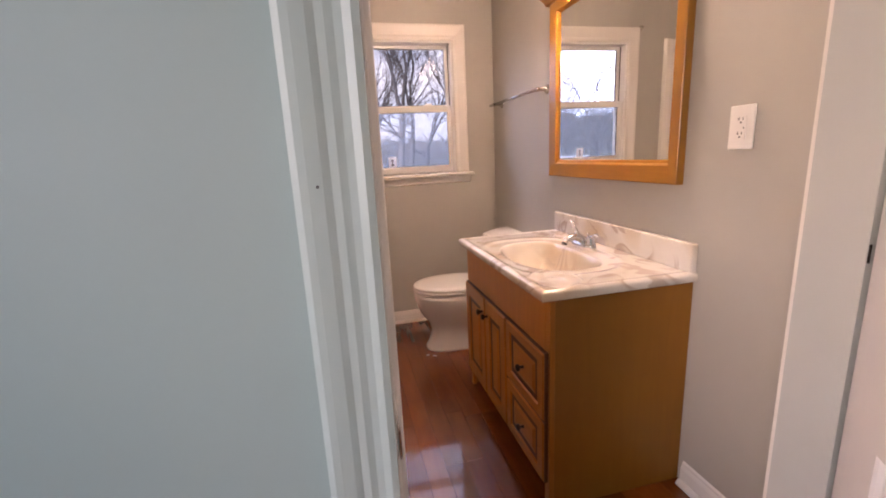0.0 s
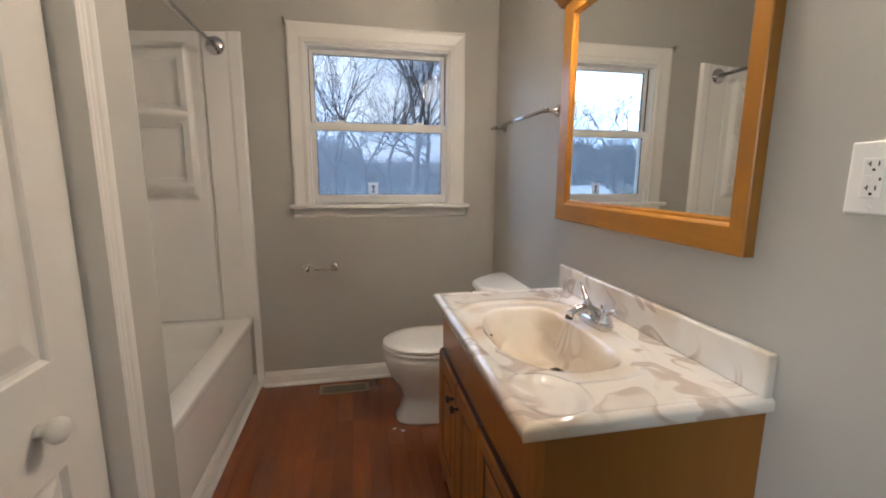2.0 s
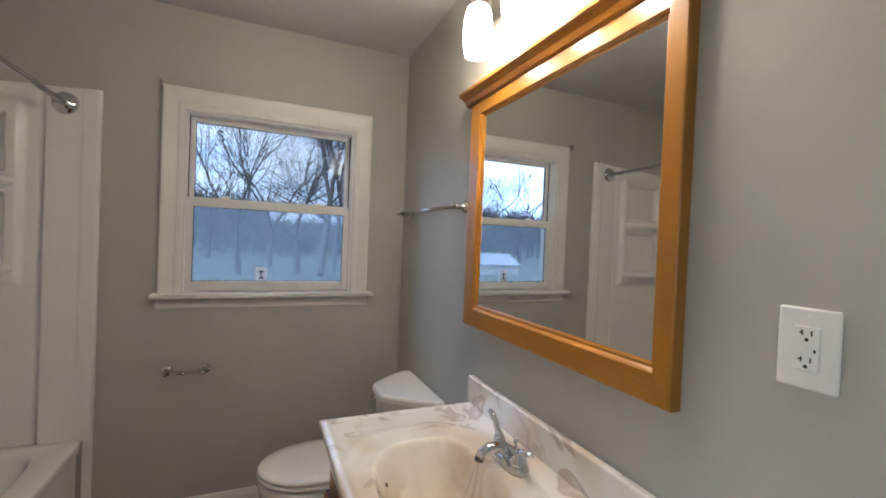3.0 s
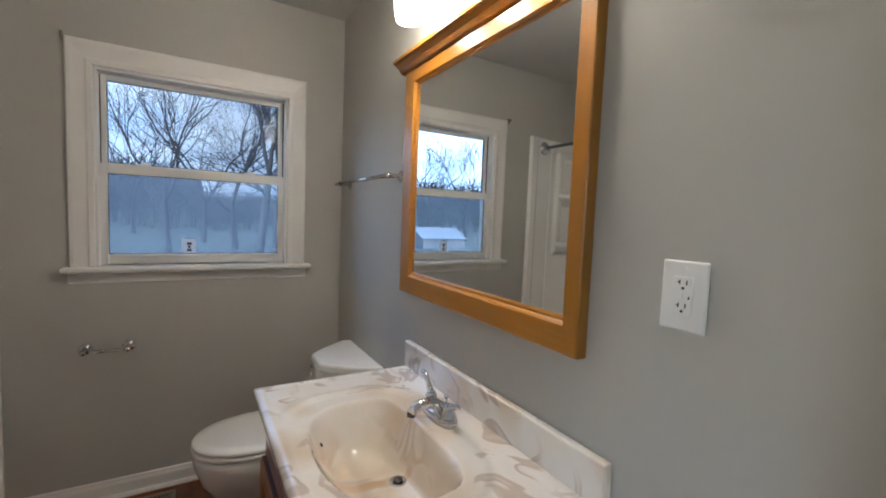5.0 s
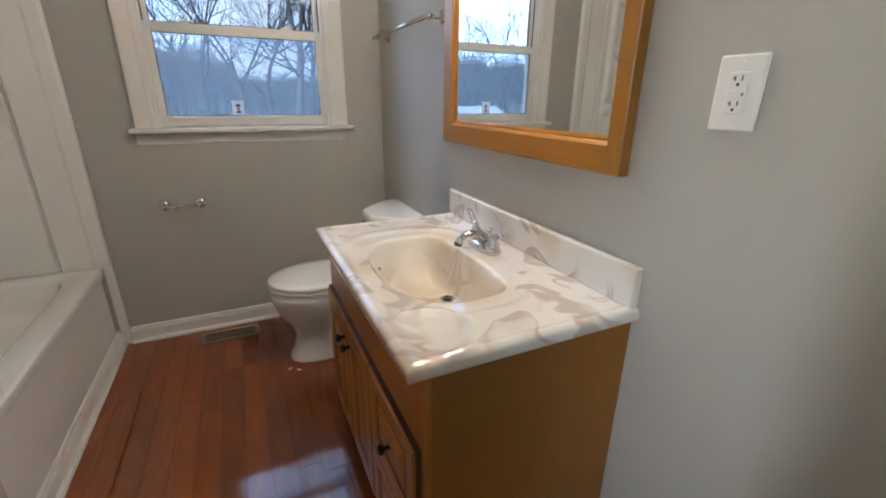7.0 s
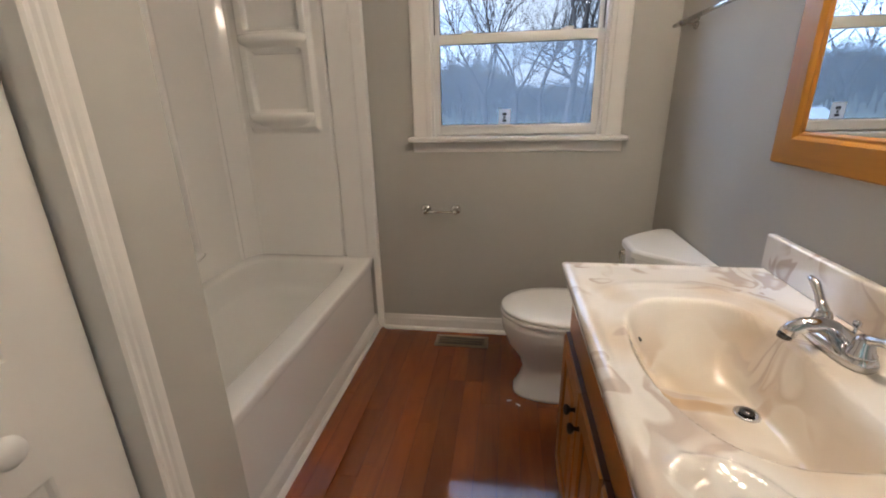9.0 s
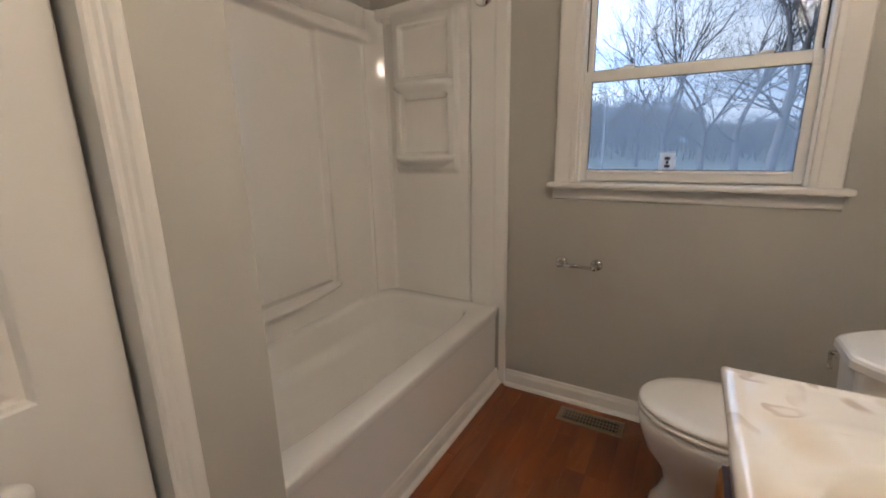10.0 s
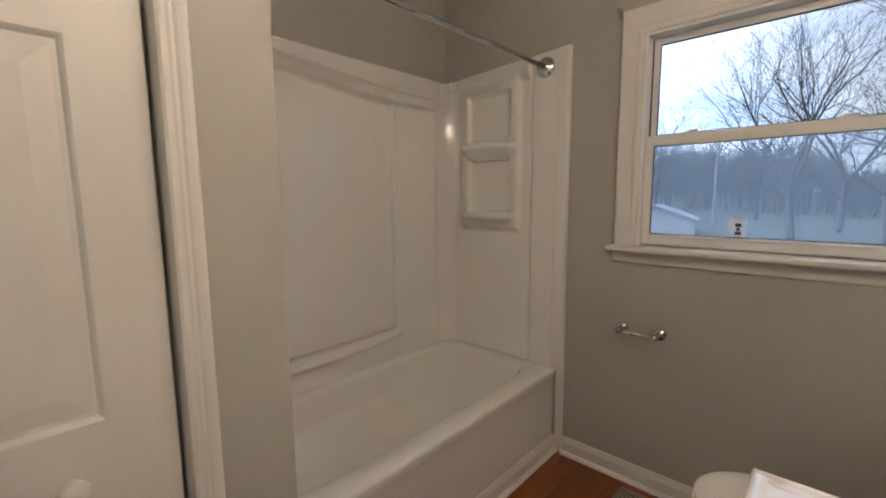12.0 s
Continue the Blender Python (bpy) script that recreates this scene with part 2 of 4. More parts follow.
def hazy_screen():
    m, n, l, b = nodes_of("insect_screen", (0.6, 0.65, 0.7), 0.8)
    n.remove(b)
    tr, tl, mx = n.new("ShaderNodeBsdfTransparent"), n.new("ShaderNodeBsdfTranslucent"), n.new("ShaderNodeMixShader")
    # blue-grey translucent veil: haze over the outdoor view put into the screen
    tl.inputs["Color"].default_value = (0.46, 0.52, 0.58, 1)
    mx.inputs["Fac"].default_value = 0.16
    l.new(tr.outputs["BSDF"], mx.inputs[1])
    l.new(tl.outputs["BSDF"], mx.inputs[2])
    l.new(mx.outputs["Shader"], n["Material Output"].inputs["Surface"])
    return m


def lamp_glass(name, strength):
    m, n, l, b = nodes_of(name, (0.9, 0.88, 0.84), 0.3)
    b.inputs["Emission Color"].default_value = (1.0, 0.85, 0.645, 1)
    b.inputs["Emission Strength"].default_value = strength
    return m


def sticker_paper():
    m, n, l, b = nodes_of("sticker_paper", (0.82, 0.82, 0.80), 0.6)
    tr = n.new("ShaderNodeBsdfTranslucent")
    tr.inputs["Color"].default_value = (0.8, 0.82, 0.85, 1)
    mix = n.new("ShaderNodeMixShader")
    mix.inputs["Fac"].default_value = 0.55
    l.new(b.outputs["BSDF"], mix.inputs[1])
    l.new(tr.outputs["BSDF"], mix.inputs[2])
    out = next(k for k in n if k.type == "OUTPUT_MATERIAL")
    l.new(mix.outputs["Shader"], out.inputs["Surface"])
    return m


PAPER = sticker_paper()
FLOOR_WOOD, MARBLE, GLASS, SCREEN, LAMP, BULB_GLASS = floor_wood(), cultured_marble(), window_glass(), hazy_screen(), lamp_glass("lit_opal_glass", SHADE), lamp_glass("lit_bulb", BULB)
BARK = painted("bark", (0.045, 0.045, 0.047), 0.9, 0.3, 0.3, 20)
TWIG = painted("far_twigs", (0.06, 0.06, 0.055), 0.95, 0.1, 0.3, 20)
GRASS = painted("winter_grass", (0.032, 0.038, 0.022), 0.95, 0.4, 0.4, 3)
METAL_ROOF = painted("metal_roof", (0.15, 0.17, 0.19), 0.45, 0.1, 0.08, 5)
SIDING = painted("white_siding", (0.26, 0.27, 0.28), 0.6, 0.1, 0.05, 5)

# ---- building helpers ----


def part(name, bm, material, parent=None, label="", smooth=False):
    """Links a bmesh as one mesh object, under a thing or a part."""
    bmesh.ops.recalc_face_normals(bm, faces=bm.faces)
    me = bpy.data.meshes.new(name)
    bm.to_mesh(me)
    bm.free()
    me.materials.append(material)
    if smooth:
        me.shade_smooth()
    ob = new(name, me)
    if parent is not None:
        ob.parent = parent
    if label:
        ob["label"] = label
    return ob


def thing(name, label, category, group="", at=(0, 0, 0)):
    ob = new(name)
    ob.location = at
    return tagged(ob, label, category, group)


def box(bm, x0, x1, y0, y1, z0, z1, bevel=0.0, segments=2):
    m = Matrix.Translation(((x0 + x1) / 2, (y0 + y1) / 2, (z0 + z1) / 2)) @ Matrix.Diagonal((abs(x1 - x0), abs(y1 - y0), abs(z1 - z0), 1))
    vs = bmesh.ops.create_cube(bm, size=1, matrix=m)["verts"]
    if bevel:
        es = list({e for v in vs for e in v.link_edges})
        bmesh.ops.bevel(bm, geom=es, offset=bevel, segments=segments, affect="EDGES", profile=0.5)
    return bm


def boxed(*a, **k):
    return box(bmesh.new(), *a, **k)


def sweep(bm, profile, a, b, u, v, mitre0=0.0, mitre1=0.0):
    """Runs a profile of (u, v) points from a to b; mitres slide the ends along by a share of u."""
    a, b, u, v = Vector(a), Vector(b), Vector(u), Vector(v)
    d = (b - a).normalized()
    ends = [[bm.verts.new(p + u * s + v * t + d * k * s) for s, t in profile] for p, k in ((a, mitre0), (b, -mitre1))]
    n = len(profile)
    for i in range(n):
        bm.faces.new((ends[0][i], ends[0][(i + 1) % n], ends[1][(i + 1) % n], ends[1][i]))
    bm.faces.new(ends[0][::-1])
    bm.faces.new(ends[1])
    return bm


def tube(bm, pts, radii, n=10):
    pts = [Vector(p) for p in pts]
    if not isinstance(radii, (list, tuple)):
        radii = [radii] * len(pts)
    rings = []
    for i, p in enumerate(pts):
        d = (pts[min(i + 1, len(pts) - 1)] - pts[max(i - 1, 0)]).normalized()
        q = d.to_track_quat("Z", "Y")
        rings.append([bm.verts.new(p + q @ Vector((math.cos(6.28319 * k / n), math.sin(6.28319 * k / n), 0)) * radii[i]) for k in range(n)])
    for r0, r1 in zip(rings, rings[1:]):
        for k in range(n):
            bm.faces.new((r0[k], r0[(k + 1) % n], r1[(k + 1) % n], r1[k]))
    bm.faces.new(rings[0][::-1])
    bm.faces.new(rings[-1])
    return bm


def lathe(bm, profile, place, axis=(0, 0, 1), n=24):
    """Turns a profile of (radius, height) about an axis through place."""
    q = Vector(axis).to_track_quat("Z", "Y")
    rings = [[bm.verts.new(Vector(place) + q @ Vector((r * math.cos(6.28319 * k / n), r * math.sin(6.28319 * k / n), h))) for k in range(n)] for r, h in profile]
    for r0, r1 in zip(rings, rings[1:]):
        for k in range(n):
            bm.faces.new((r0[k], r0[(k + 1) % n], r1[(k + 1) % n], r1[k]))
    bm.faces.new(rings[0][::-1])
    bm.faces.new(rings[-1])
    return bm


def field(bm, us, vs, place):
    """A sheet over the grid us x vs; place(u, v) gives each point."""
    rows = [[bm.verts.new(place(u, v)) for v in vs] for u in us]
    for a, b in zip(rows, rows[1:]):
        for k in range(len(vs) - 1):
            bm.faces.new((a[k], a[k + 1], b[k + 1], b[k]))
    return bm


def step(x, lo, hi):
    t = min(1.0, max(0.0, (x - lo) / (hi - lo)))
    return t * t * (3 - 2 * t)


def inside(x, lo, hi, soft):
    return step(x, lo - soft, lo + soft) * (1 - step(x, hi - soft, hi + soft))


def span(a, b, n):
    return [a + (b - a) * k / n for k in range(n + 1)]


def loft(bm, rings, cap0=True, cap1=True):
    rows = [[bm.verts.new(p) for p in r] for r in rings]
    n = len(rows[0])
    for a, b in zip(rows, rows[1:]):
        for k in range(n):
            bm.faces.new((a[k], a[(k + 1) % n], b[(k + 1) % n], b[k]))
    if cap0:
        bm.faces.new(rows[0][::-1])
    if cap1:
        bm.faces.new(rows[-1])
    return bm


def oval(cx, cy, z, ax, ay, power=2.0, n=48):
    out = []
    for k in range(n):
        c, s = math.cos(6.28319 * k / n), math.sin(6.28319 * k / n)
        out.append((cx + ax * math.copysign(abs(c) ** (2 / power), c), cy + ay * math.copysign(abs(s) ** (2 / power), s), z))
    return out


def structure(name, bm, material, label, smooth=False):
    return tagged(part(name, bm, material, None, "", smooth), label, name.split("_")[0], "", "structure")


# ---- setting: walls, ceiling, openings ----
H = 2.47
DOOR_IN, DOOR_OUT, HINGE_Y = -2.46, -2.600, -2.558
CLOSET_X, WING_Y = -1.313, -1.518
DL, DR, DTOP = -1.09, -0.335, 2.04          # doorway
CY0, CY1 = -2.385, -1.715                   # closet opening
WX0, WX1, WZ0, WZ1 = -1.125, -0.295, 1.085, 1.995   # window opening

bm = bmesh.new()
for q in ((-2.36, WX0, 0, 0.14, -0.12, H), (WX1, 0.12, 0, 0.14, -0.12, H), (WX0, WX1, 0, 0.14, -0.12, WZ0), (WX0, WX1, 0, 0.14, WZ1, H)):
    box(bm, *q)
structure("wall_north", bm, WALL, "matte warm grey painted bathroom wall with a window")
structure("wall_east", boxed(0, 0.12, DOOR_IN, 0, -0.12, H), WALL, "matte grey painted wall behind the vanity")
structure("wall_west", boxed(-2.36, -2.24, DOOR_IN, 0, -0.12, H), WALL, "grey painted wall behind the bathtub")
bm = bmesh.new()
for q in ((-1.413, CLOSET_X, CY1 + 0.015, WING_Y, -0.12, H), (-1.413, CLOSET_X, DOOR_IN, CY0 - 0.015, -0.12, H), (-1.413, CLOSET_X, CY0 - 0.015, CY1 + 0.015, DTOP + 0.015, H), (-2.24, -1.413, WING_Y - 0.1, WING_Y, -0.12, H)):
    box(bm, *q)
structure("wall_closet", bm, WALL, "grey painted wall round the closet and tub end")
bm = bmesh.new()
for q in ((-2.36, DL - 0.02, DOOR_OUT, DOOR_IN, -0.12, H), (DR + 0.02, 1.3, DOOR_OUT, DOOR_IN, -0.12, H), (DL - 0.02, DR + 0.02, DOOR_OUT, DOOR_IN, DTOP + 0.02, H)):
    box(bm, *q)
structure("wall_south", bm, HALL, "pale blue-green painted wall with the bathroom doorway")
bm = bmesh.new()
for q in ((1.3, 1.42, -4.7, DOOR_OUT, -0.12, H), (-2.48, 1.3, -4.7, -4.6, -0.12, H), (-2.48, -2.36, -3.4, DOOR_OUT, -0.12, H), (-2.48, -2.36, -4.6, -4.2, -0.12, H), (-2.48, -2.36, -4.2, -3.4, -0.12, 1.15), (-2.48, -2.36, -4.2, -3.4, 2.0, H)):
    box(bm, *q)
structure("wall_hall", bm, HALL, "pale blue-green unseen hall walls with an assumed window opening")
structure("ceiling", boxed(-2.48, 1.42, -4.7, 0.14, H, H + 0.1), CEIL, "flat off-white painted ceiling")
structure("floor_hall", boxed(-2.36, 1.3, -4.6, DOOR_OUT + 0.02, -0.12, 0.0), FLOOR_WOOD, "reddish-brown hardwood hall floor")

# mouldings
CASING = [(0, 0), (0, 0.010), (0.006, 0.013), (0.012, 0.010), (0.018, 0.010), (0.024, 0.0125), (0.030, 0.0125), (0.036, 0.016), (0.046, 0.018), (0.052, 0.018), (0.057, 0.014), (0.057, 0)]
BASE = [(0, 0), (0.013, 0), (0.013, 0.062), (0.010, 0.070), (0.007, 0.076), (0.006, 0.084), (0.0, 0.090)]
SHOE = [(0.013, 0.0), (0.030, 0.0), (0.029, 0.007), (0.025, 0.013), (0.019, 0.017), (0.013, 0.018)]


def casing(name, plane, facing, x0, x1, top, label, bottom=0.0, k=1.0, paint=None):
    """Three mitred lengths round an opening in a wall; plane: the wall's face, facing: outwards; x0, x1 along the wall."""
    paint = paint or TRIM
    ob = thing(name, label, "trim")
    ob["kind"] = "structure"
    ax = Vector((0, 1, 0)) if abs(facing[0]) else Vector((1, 0, 0))
    org = Vector((plane, 0, 0)) if abs(facing[0]) else Vector((0, plane, 0))
    prof = [(u * k, v) for u, v in CASING]
    up = Vector((0, 0, 1))
    part("side_casing", sweep(bmesh.new(), prof, org + ax * x0 + up * bottom, org + ax * x0 + up * top, -ax, facing, 0, -1), paint, ob)
    part("side_casing", sweep(bmesh.new(), prof, org + ax * x1 + up * bottom, org + ax * x1 + up * top, ax, facing, 0, -1), paint, ob)
    part("head_casing", sweep(bmesh.new(), prof, org + ax * x0 + up * top, org + ax * x1 + up * top, up, facing, -1, -1), paint, ob)
    return ob


casing("closet_casing", CLOSET_X, (1, 0, 0), CY0, CY1, DTOP, "white painted moulded casing round the closet doors", k=0.83)
dcas = casing("doorway_casing", DOOR_OUT, (0, -1, 0), DL - 0.004, DR + 0.03, DTOP + 0.004, "white painted moulded casing of the bathroom doorway", k=1.33, paint=HALL_TRIM_SHADED)
part("nail_hole", lathe(bmesh.new(), [(0.0016, 0), (0.0016, 0.0004), (0.0006, 0.0004)], (-1.147, DOOR_OUT - 0.0178, 1.210), (0, -1, 0), 10), RUBBER, dcas)
casing("inner_doorway_casing", DOOR_IN, (0, 1, 0), DL - 0.004, DR + 0.004, DTOP + 0.004, "white painted casing inside the bathroom doorway")

jamb = thing("door_jamb", "white painted door jamb with a metal strike plate", "door frame")
jamb["kind"] = "structure"
part("side_jamb", boxed(DL - 0.02, DL, DOOR_OUT - 0.001, DOOR_IN + 0.001, 0, DTOP + 0.02, bevel=0.001), TRIM, jamb)
# same white jamb as opposite, in the copy with shade in its colour
part("side_jamb", boxed(DR, DR + 0.02, HINGE_Y - 0.001, DOOR_IN + 0.001, 0, DTOP + 0.02, bevel=0.001), JAMB_SHADED, jamb)
part("head_jamb", boxed(DL, DR, DOOR_OUT - 0.001, DOOR_IN + 0.001, DTOP, DTOP + 0.02), JAMB_SHADED, jamb)
part("door_stop", boxed(DL, DL + 0.011, DOOR_OUT + 0.042, DOOR_OUT + 0.077, 0, DTOP, bevel=0.002), TRIM, jamb)
strike = part("strike_plate", boxed(DL - 0.001, DL + 0.0015, DOOR_OUT + 0.004, DOOR_OUT + 0.03, 0.885, 0.945, bevel=0.0005), NICKEL, jamb, "worn nickel strike plate")
lip = bmesh.new()
sweep(lip, [(0.0, 0.0), (0.0015, 0.0), (0.003, -0.010), (0.0015, -0.016), (0, -0.016), (0.001, -0.009)], (DL, DOOR_OUT + 0.006, 0.897), (DL, DOOR_OUT + 0.006, 0.933), (1, 0, 0), (0, 1, 0))
part("strike_lip", lip, NICKEL, strike)

cj = thing("closet_jamb", "white painted closet jamb", "door frame")
cj["kind"] = "structure"
part("side_jamb", boxed(-1.41, CLOSET_X + 0.001, CY1, CY1 + 0.015, 0, DTOP), TRIM, cj)
part("side_jamb", boxed(-1.41, CLOSET_X + 0.001, CY0 - 0.015, CY0, 0, DTOP), TRIM, cj)
part("head_jamb", boxed(-1.41, CLOSET_X + 0.001, CY0, CY1, DTOP, DTOP + 0.015), TRIM, cj)


def baseboard(name, runs, label, shoe=False):
    ob = thing(name, label, "baseboard")
    ob["kind"] = "structure"
    for a, b, out in runs:
        bm = sweep(bmesh.new(), BASE, a, b, out, (0, 0, 1))
        part("board", bm, TRIM, ob)
        if shoe:
            part("shoe_moulding", sweep(bmesh.new(), SHOE, a, b, out, (0, 0, 1)), TRIM, ob)
    return ob


baseboard("baseboard", [((-1.435, 0, 0), (0, 0, 0), (0, -1, 0)), ((0, -0.014, 0), (0, -0.975, 0), (-1, 0, 0)), ((0, -1.915, 0), (0, DOOR_IN, 0), (-1, 0, 0)), ((CLOSET_X, CY1 + 0.058, 0), (CLOSET_X, WING_Y, 0), (1, 0, 0))], "white painted moulded baseboard along the walls", True)
baseboard("tub_trim", [((-1.487, WING_Y, 0), (-1.487, -0.014, 0), (1, 0, 0))], "white painted trim along the foot of the bathtub", True)

# ---- window ----
win = thing("window_1", "white vinyl double-hung window with painted wooden casing and sill", "window")
win["kind"] = "structure"
prof = [(0, 0), (0, 0.012), (0.004, 0.015), (0.020, 0.015), (0.026, 0.012), (0.034, 0.0125), (0.060, 0.017), (0.074, 0.020), (0.086, 0.020), (0.092, 0.015), (0.092, 0)]
x0, x1, zt, zs = -1.117, -0.299, 1.990, 1.105
part("side_casing", sweep(bmesh.new(), prof, (x0, 0, zs), (x0, 0, zt), (-1, 0, 0), (0, -1, 0), 0, -1.12), TRIM, win)
part("side_casing", sweep(bmesh.new(), prof, (x1, 0, zs), (x1, 0, zt), (1, 0, 0), (0, -1, 0), 0, -1.12), TRIM, win)
part("head_casing", sweep(bmesh.new(), [(u * 1.12, v) for u, v in prof], (x0, 0, zt), (x1, 0, zt), (0, 0, 1), (0, -1, 0), -0.893, -0.893), TRIM, win)
part("window_sill", boxed(-1.232, -0.178, -0.062, 0.05, 1.082, 1.105, bevel=0.007, segments=3), TRIM, win)
part("sill_apron", sweep(bmesh.new(), [(0, 0), (0.010, 0), (0.011, -0.012), (0.011, -0.044), (0.008, -0.052), (0, -0.055)], (-1.215, 0, 1.082), (-0.195, 0, 1.082), (0, -1, 0), (0, 0, 1)), TRIM, win)
frame_part = bmesh.new()
for q in ((WX0, x0 + 0.012, 0.0, 0.13, 1.105, WZ1), (x1 - 0.012, WX1, 0.0, 0.13, 1.105, WZ1), (x0 + 0.012, x1 - 0.012, 0.0, 0.13, zt - 0.012, WZ1), (x0 + 0.012, x1 - 0.012, 0.05, 0.13, WZ0, 1.112)):
    box(frame_part, *q)
part("window_frame", frame_part, VINYL, win)


def sash(name, sx0, sx1, sz0, sz1, y, side, low, high, locks):
    s = part(name, bmesh.new(), VINYL, win)
    bm = bmesh.new()
    for q in ((sx0, sx0 + side, sz0, sz1), (sx1 - side, sx1, sz0, sz1), (sx0 + side, sx1 - side, sz0, sz0 + low), (sx0 + side, sx1 - side, sz1 - high, sz1)):
        box(bm, q[0], q[1], y, y + 0.03, q[2], q[3], bevel=0.003)
    bm.to_mesh(s.data)
    bm.free()
    g = part("pane", boxed(sx0 + side - 0.004, sx1 - side + 0.004, y + 0.012, y + 0.016, sz0 + low - 0.004, sz1 - high + 0.004), GLASS, s)
    g.visible_shadow = False
    gk = bmesh.new()
    e = 0.003
    a, b, c, d = sx0 + side, sx1 - side, sz0 + low, sz1 - high
    for q in ((a, a + e, c, d), (b - e, b, c, d), (a + e, b - e, c, c + e), (a + e, b - e, d - e, d)):
        box(gk, q[0], q[1], y + 0.005, y + 0.012, q[2], q[3])
    part("gasket", gk, RUBBER, s)
    for lx in locks:
        lk = boxed(lx - 0.028, lx + 0.028, y + 0.002, y + 0.026, sz1, sz1 + 0.007, bevel=0.003)
        lathe(lk, [(0.012, 0.006), (0.012, 0.012), (0.008, 0.015)], (lx, y + 0.014, sz1), n=12)
        box(lk, lx - 0.004, lx + 0.03, y - 0.006, y + 0.004, sz1 + 0.006, sz1 + 0.012, bevel=0.002)
        part("sash_lock", lk, VINYL, s)
    return s


sash("upper_sash", x0 + 0.012, x1 - 0.012, 1.545, zt - 0.012, 0.068, 0.026, 0.034, 0.026, ())
low_sash = sash("lower_sash", x0 + 0.008, x1 - 0.008, 1.112, 1.574, 0.030, 0.034, 0.046, 0.044, (-0.94, -0.48))
part("lift_rail", boxed(-1.05, -0.36, 0.022, 0.032, 1.146, 1.153, bevel=0.002), VINYL, low_sash)
for lx in (x0 + 0.03, x1 - 0.03):
    part("tilt_latch", boxed(lx - 0.012, lx + 0.012, 0.022, 0.031, 1.520, 1.528, bevel=0.002), VINYL, low_sash)
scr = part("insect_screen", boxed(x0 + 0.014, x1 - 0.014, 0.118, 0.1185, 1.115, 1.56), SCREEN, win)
track = bmesh.new()
for tx in (x0 + 0.012, x1 - 0.016):
    box(track, tx, tx + 0.004, 0.060, 0.067, 1.12, zt - 0.015)
part("sash_track", track, RUBBER, win)

bk = thing("curtain_bracket", "small tarnished metal curtain bracket on the window casing", "bracket")
bm = boxed(-1.218, -1.211, -0.03, 0.0, 2.07, 2.105, bevel=0.001)
tube(bm, [(-1.2145, -0.028, 2.088), (-1.2145, -0.045, 2.088), (-1.2145, -0.048, 2.100)], 0.0035, 8)
part("hook", bm, NICKEL, bk)

stk = thing("window_sticker", "small white paper sticker with a dark print on the window pane", "sticker")
STK_Y = 0.0395
part("paper", boxed(-0.785, -0.727, STK_Y, STK_Y + 0.0007, 1.152, 1.232), PAPER, stk)
pr = bmesh.new()
box(pr, -0.766, -0.746, STK_Y - 0.0008, STK_Y - 0.0001, 1.170, 1.182)
box(pr, -0.761, -0.751, STK_Y - 0.0008, STK_Y - 0.0001, 1.185, 1.198)
box(pr, -0.766, -0.746, STK_Y - 0.0008, STK_Y - 0.0001, 1.201, 1.214)
part("dark_print", pr, RUBBER, stk)

# ---- bathtub and surround ----
RIM = 0.447
tub = thing("bathtub", "glossy white acrylic alcove bathtub", "bathtub", at=(0, 0, 0))
tx0, tx1, ty0, ty1 = -2.236, -1.472, WING_Y + 0.003, -0.003
cx, cy, hx, hy = (tx0 + tx1) / 2, (ty0 + ty1) / 2, (tx1 - tx0) / 2, (ty1 - ty0) / 2
rings = [oval(cx, cy, RIM - 0.05, hx - 0.006, hy, 40, 96), oval(cx, cy, RIM - 0.012, hx, hy, 40, 96), oval(cx, cy, RIM - 0.003, hx - 0.004, hy - 0.002, 40, 96), oval(cx, cy, RIM, hx - 0.014, hy - 0.008, 36, 96)]
for inset_x, inset_y, z, p in ((0.088, 0.075, RIM, 7), (0.094, 0.082, RIM - 0.004, 7), (0.100, 0.092, RIM - 0.018, 6.5), (0.108, 0.115, RIM - 0.12, 6), (0.114, 0.125, RIM - 0.150, 6), (0.128, 0.140, RIM - 0.158, 5.5), (0.140, 0.165, RIM - 0.20, 5), (0.165, 0.24, 0.12, 4.5), (0.20, 0.29, 0.085, 4), (0.26, 0.36, 0.075, 3.5), (0.33, 0.5, 0.072, 3)):
    rings.append(oval(cx - 0.01, cy, z, hx - inset_x, hy - inset_y, p, 96))
part("basin", loft(bmesh.new(), rings, False, True), ACRYLIC, tub, "", True)
ap = bmesh.new()
sweep(ap, [(0, 0), (-0.024, 0), (-0.024, 0.40), (-0.018, 0.415), (-0.004, 0.43), (-0.002, 0.44), (-0.03, 0.44), (-0.05, 0.40), (-0.05, 0)], (-1.475, ty0, 0), (-1.475, ty1, 0), (1, 0, 0), (0, 0, 1))
part("apron", ap, ACRYLIC, tub)
dr = lathe(bmesh.new(), [(0.032, 0), (0.032, 0.004), (0.026, 0.006), (0.012, 0.006)], (cx, -0.42, 0.073), n=20)
part("drain", dr, CHROME, tub, "chrome drain")

sur = thing("tub_surround", "glossy white moulded acrylic tub surround with shelves", "tub surround")


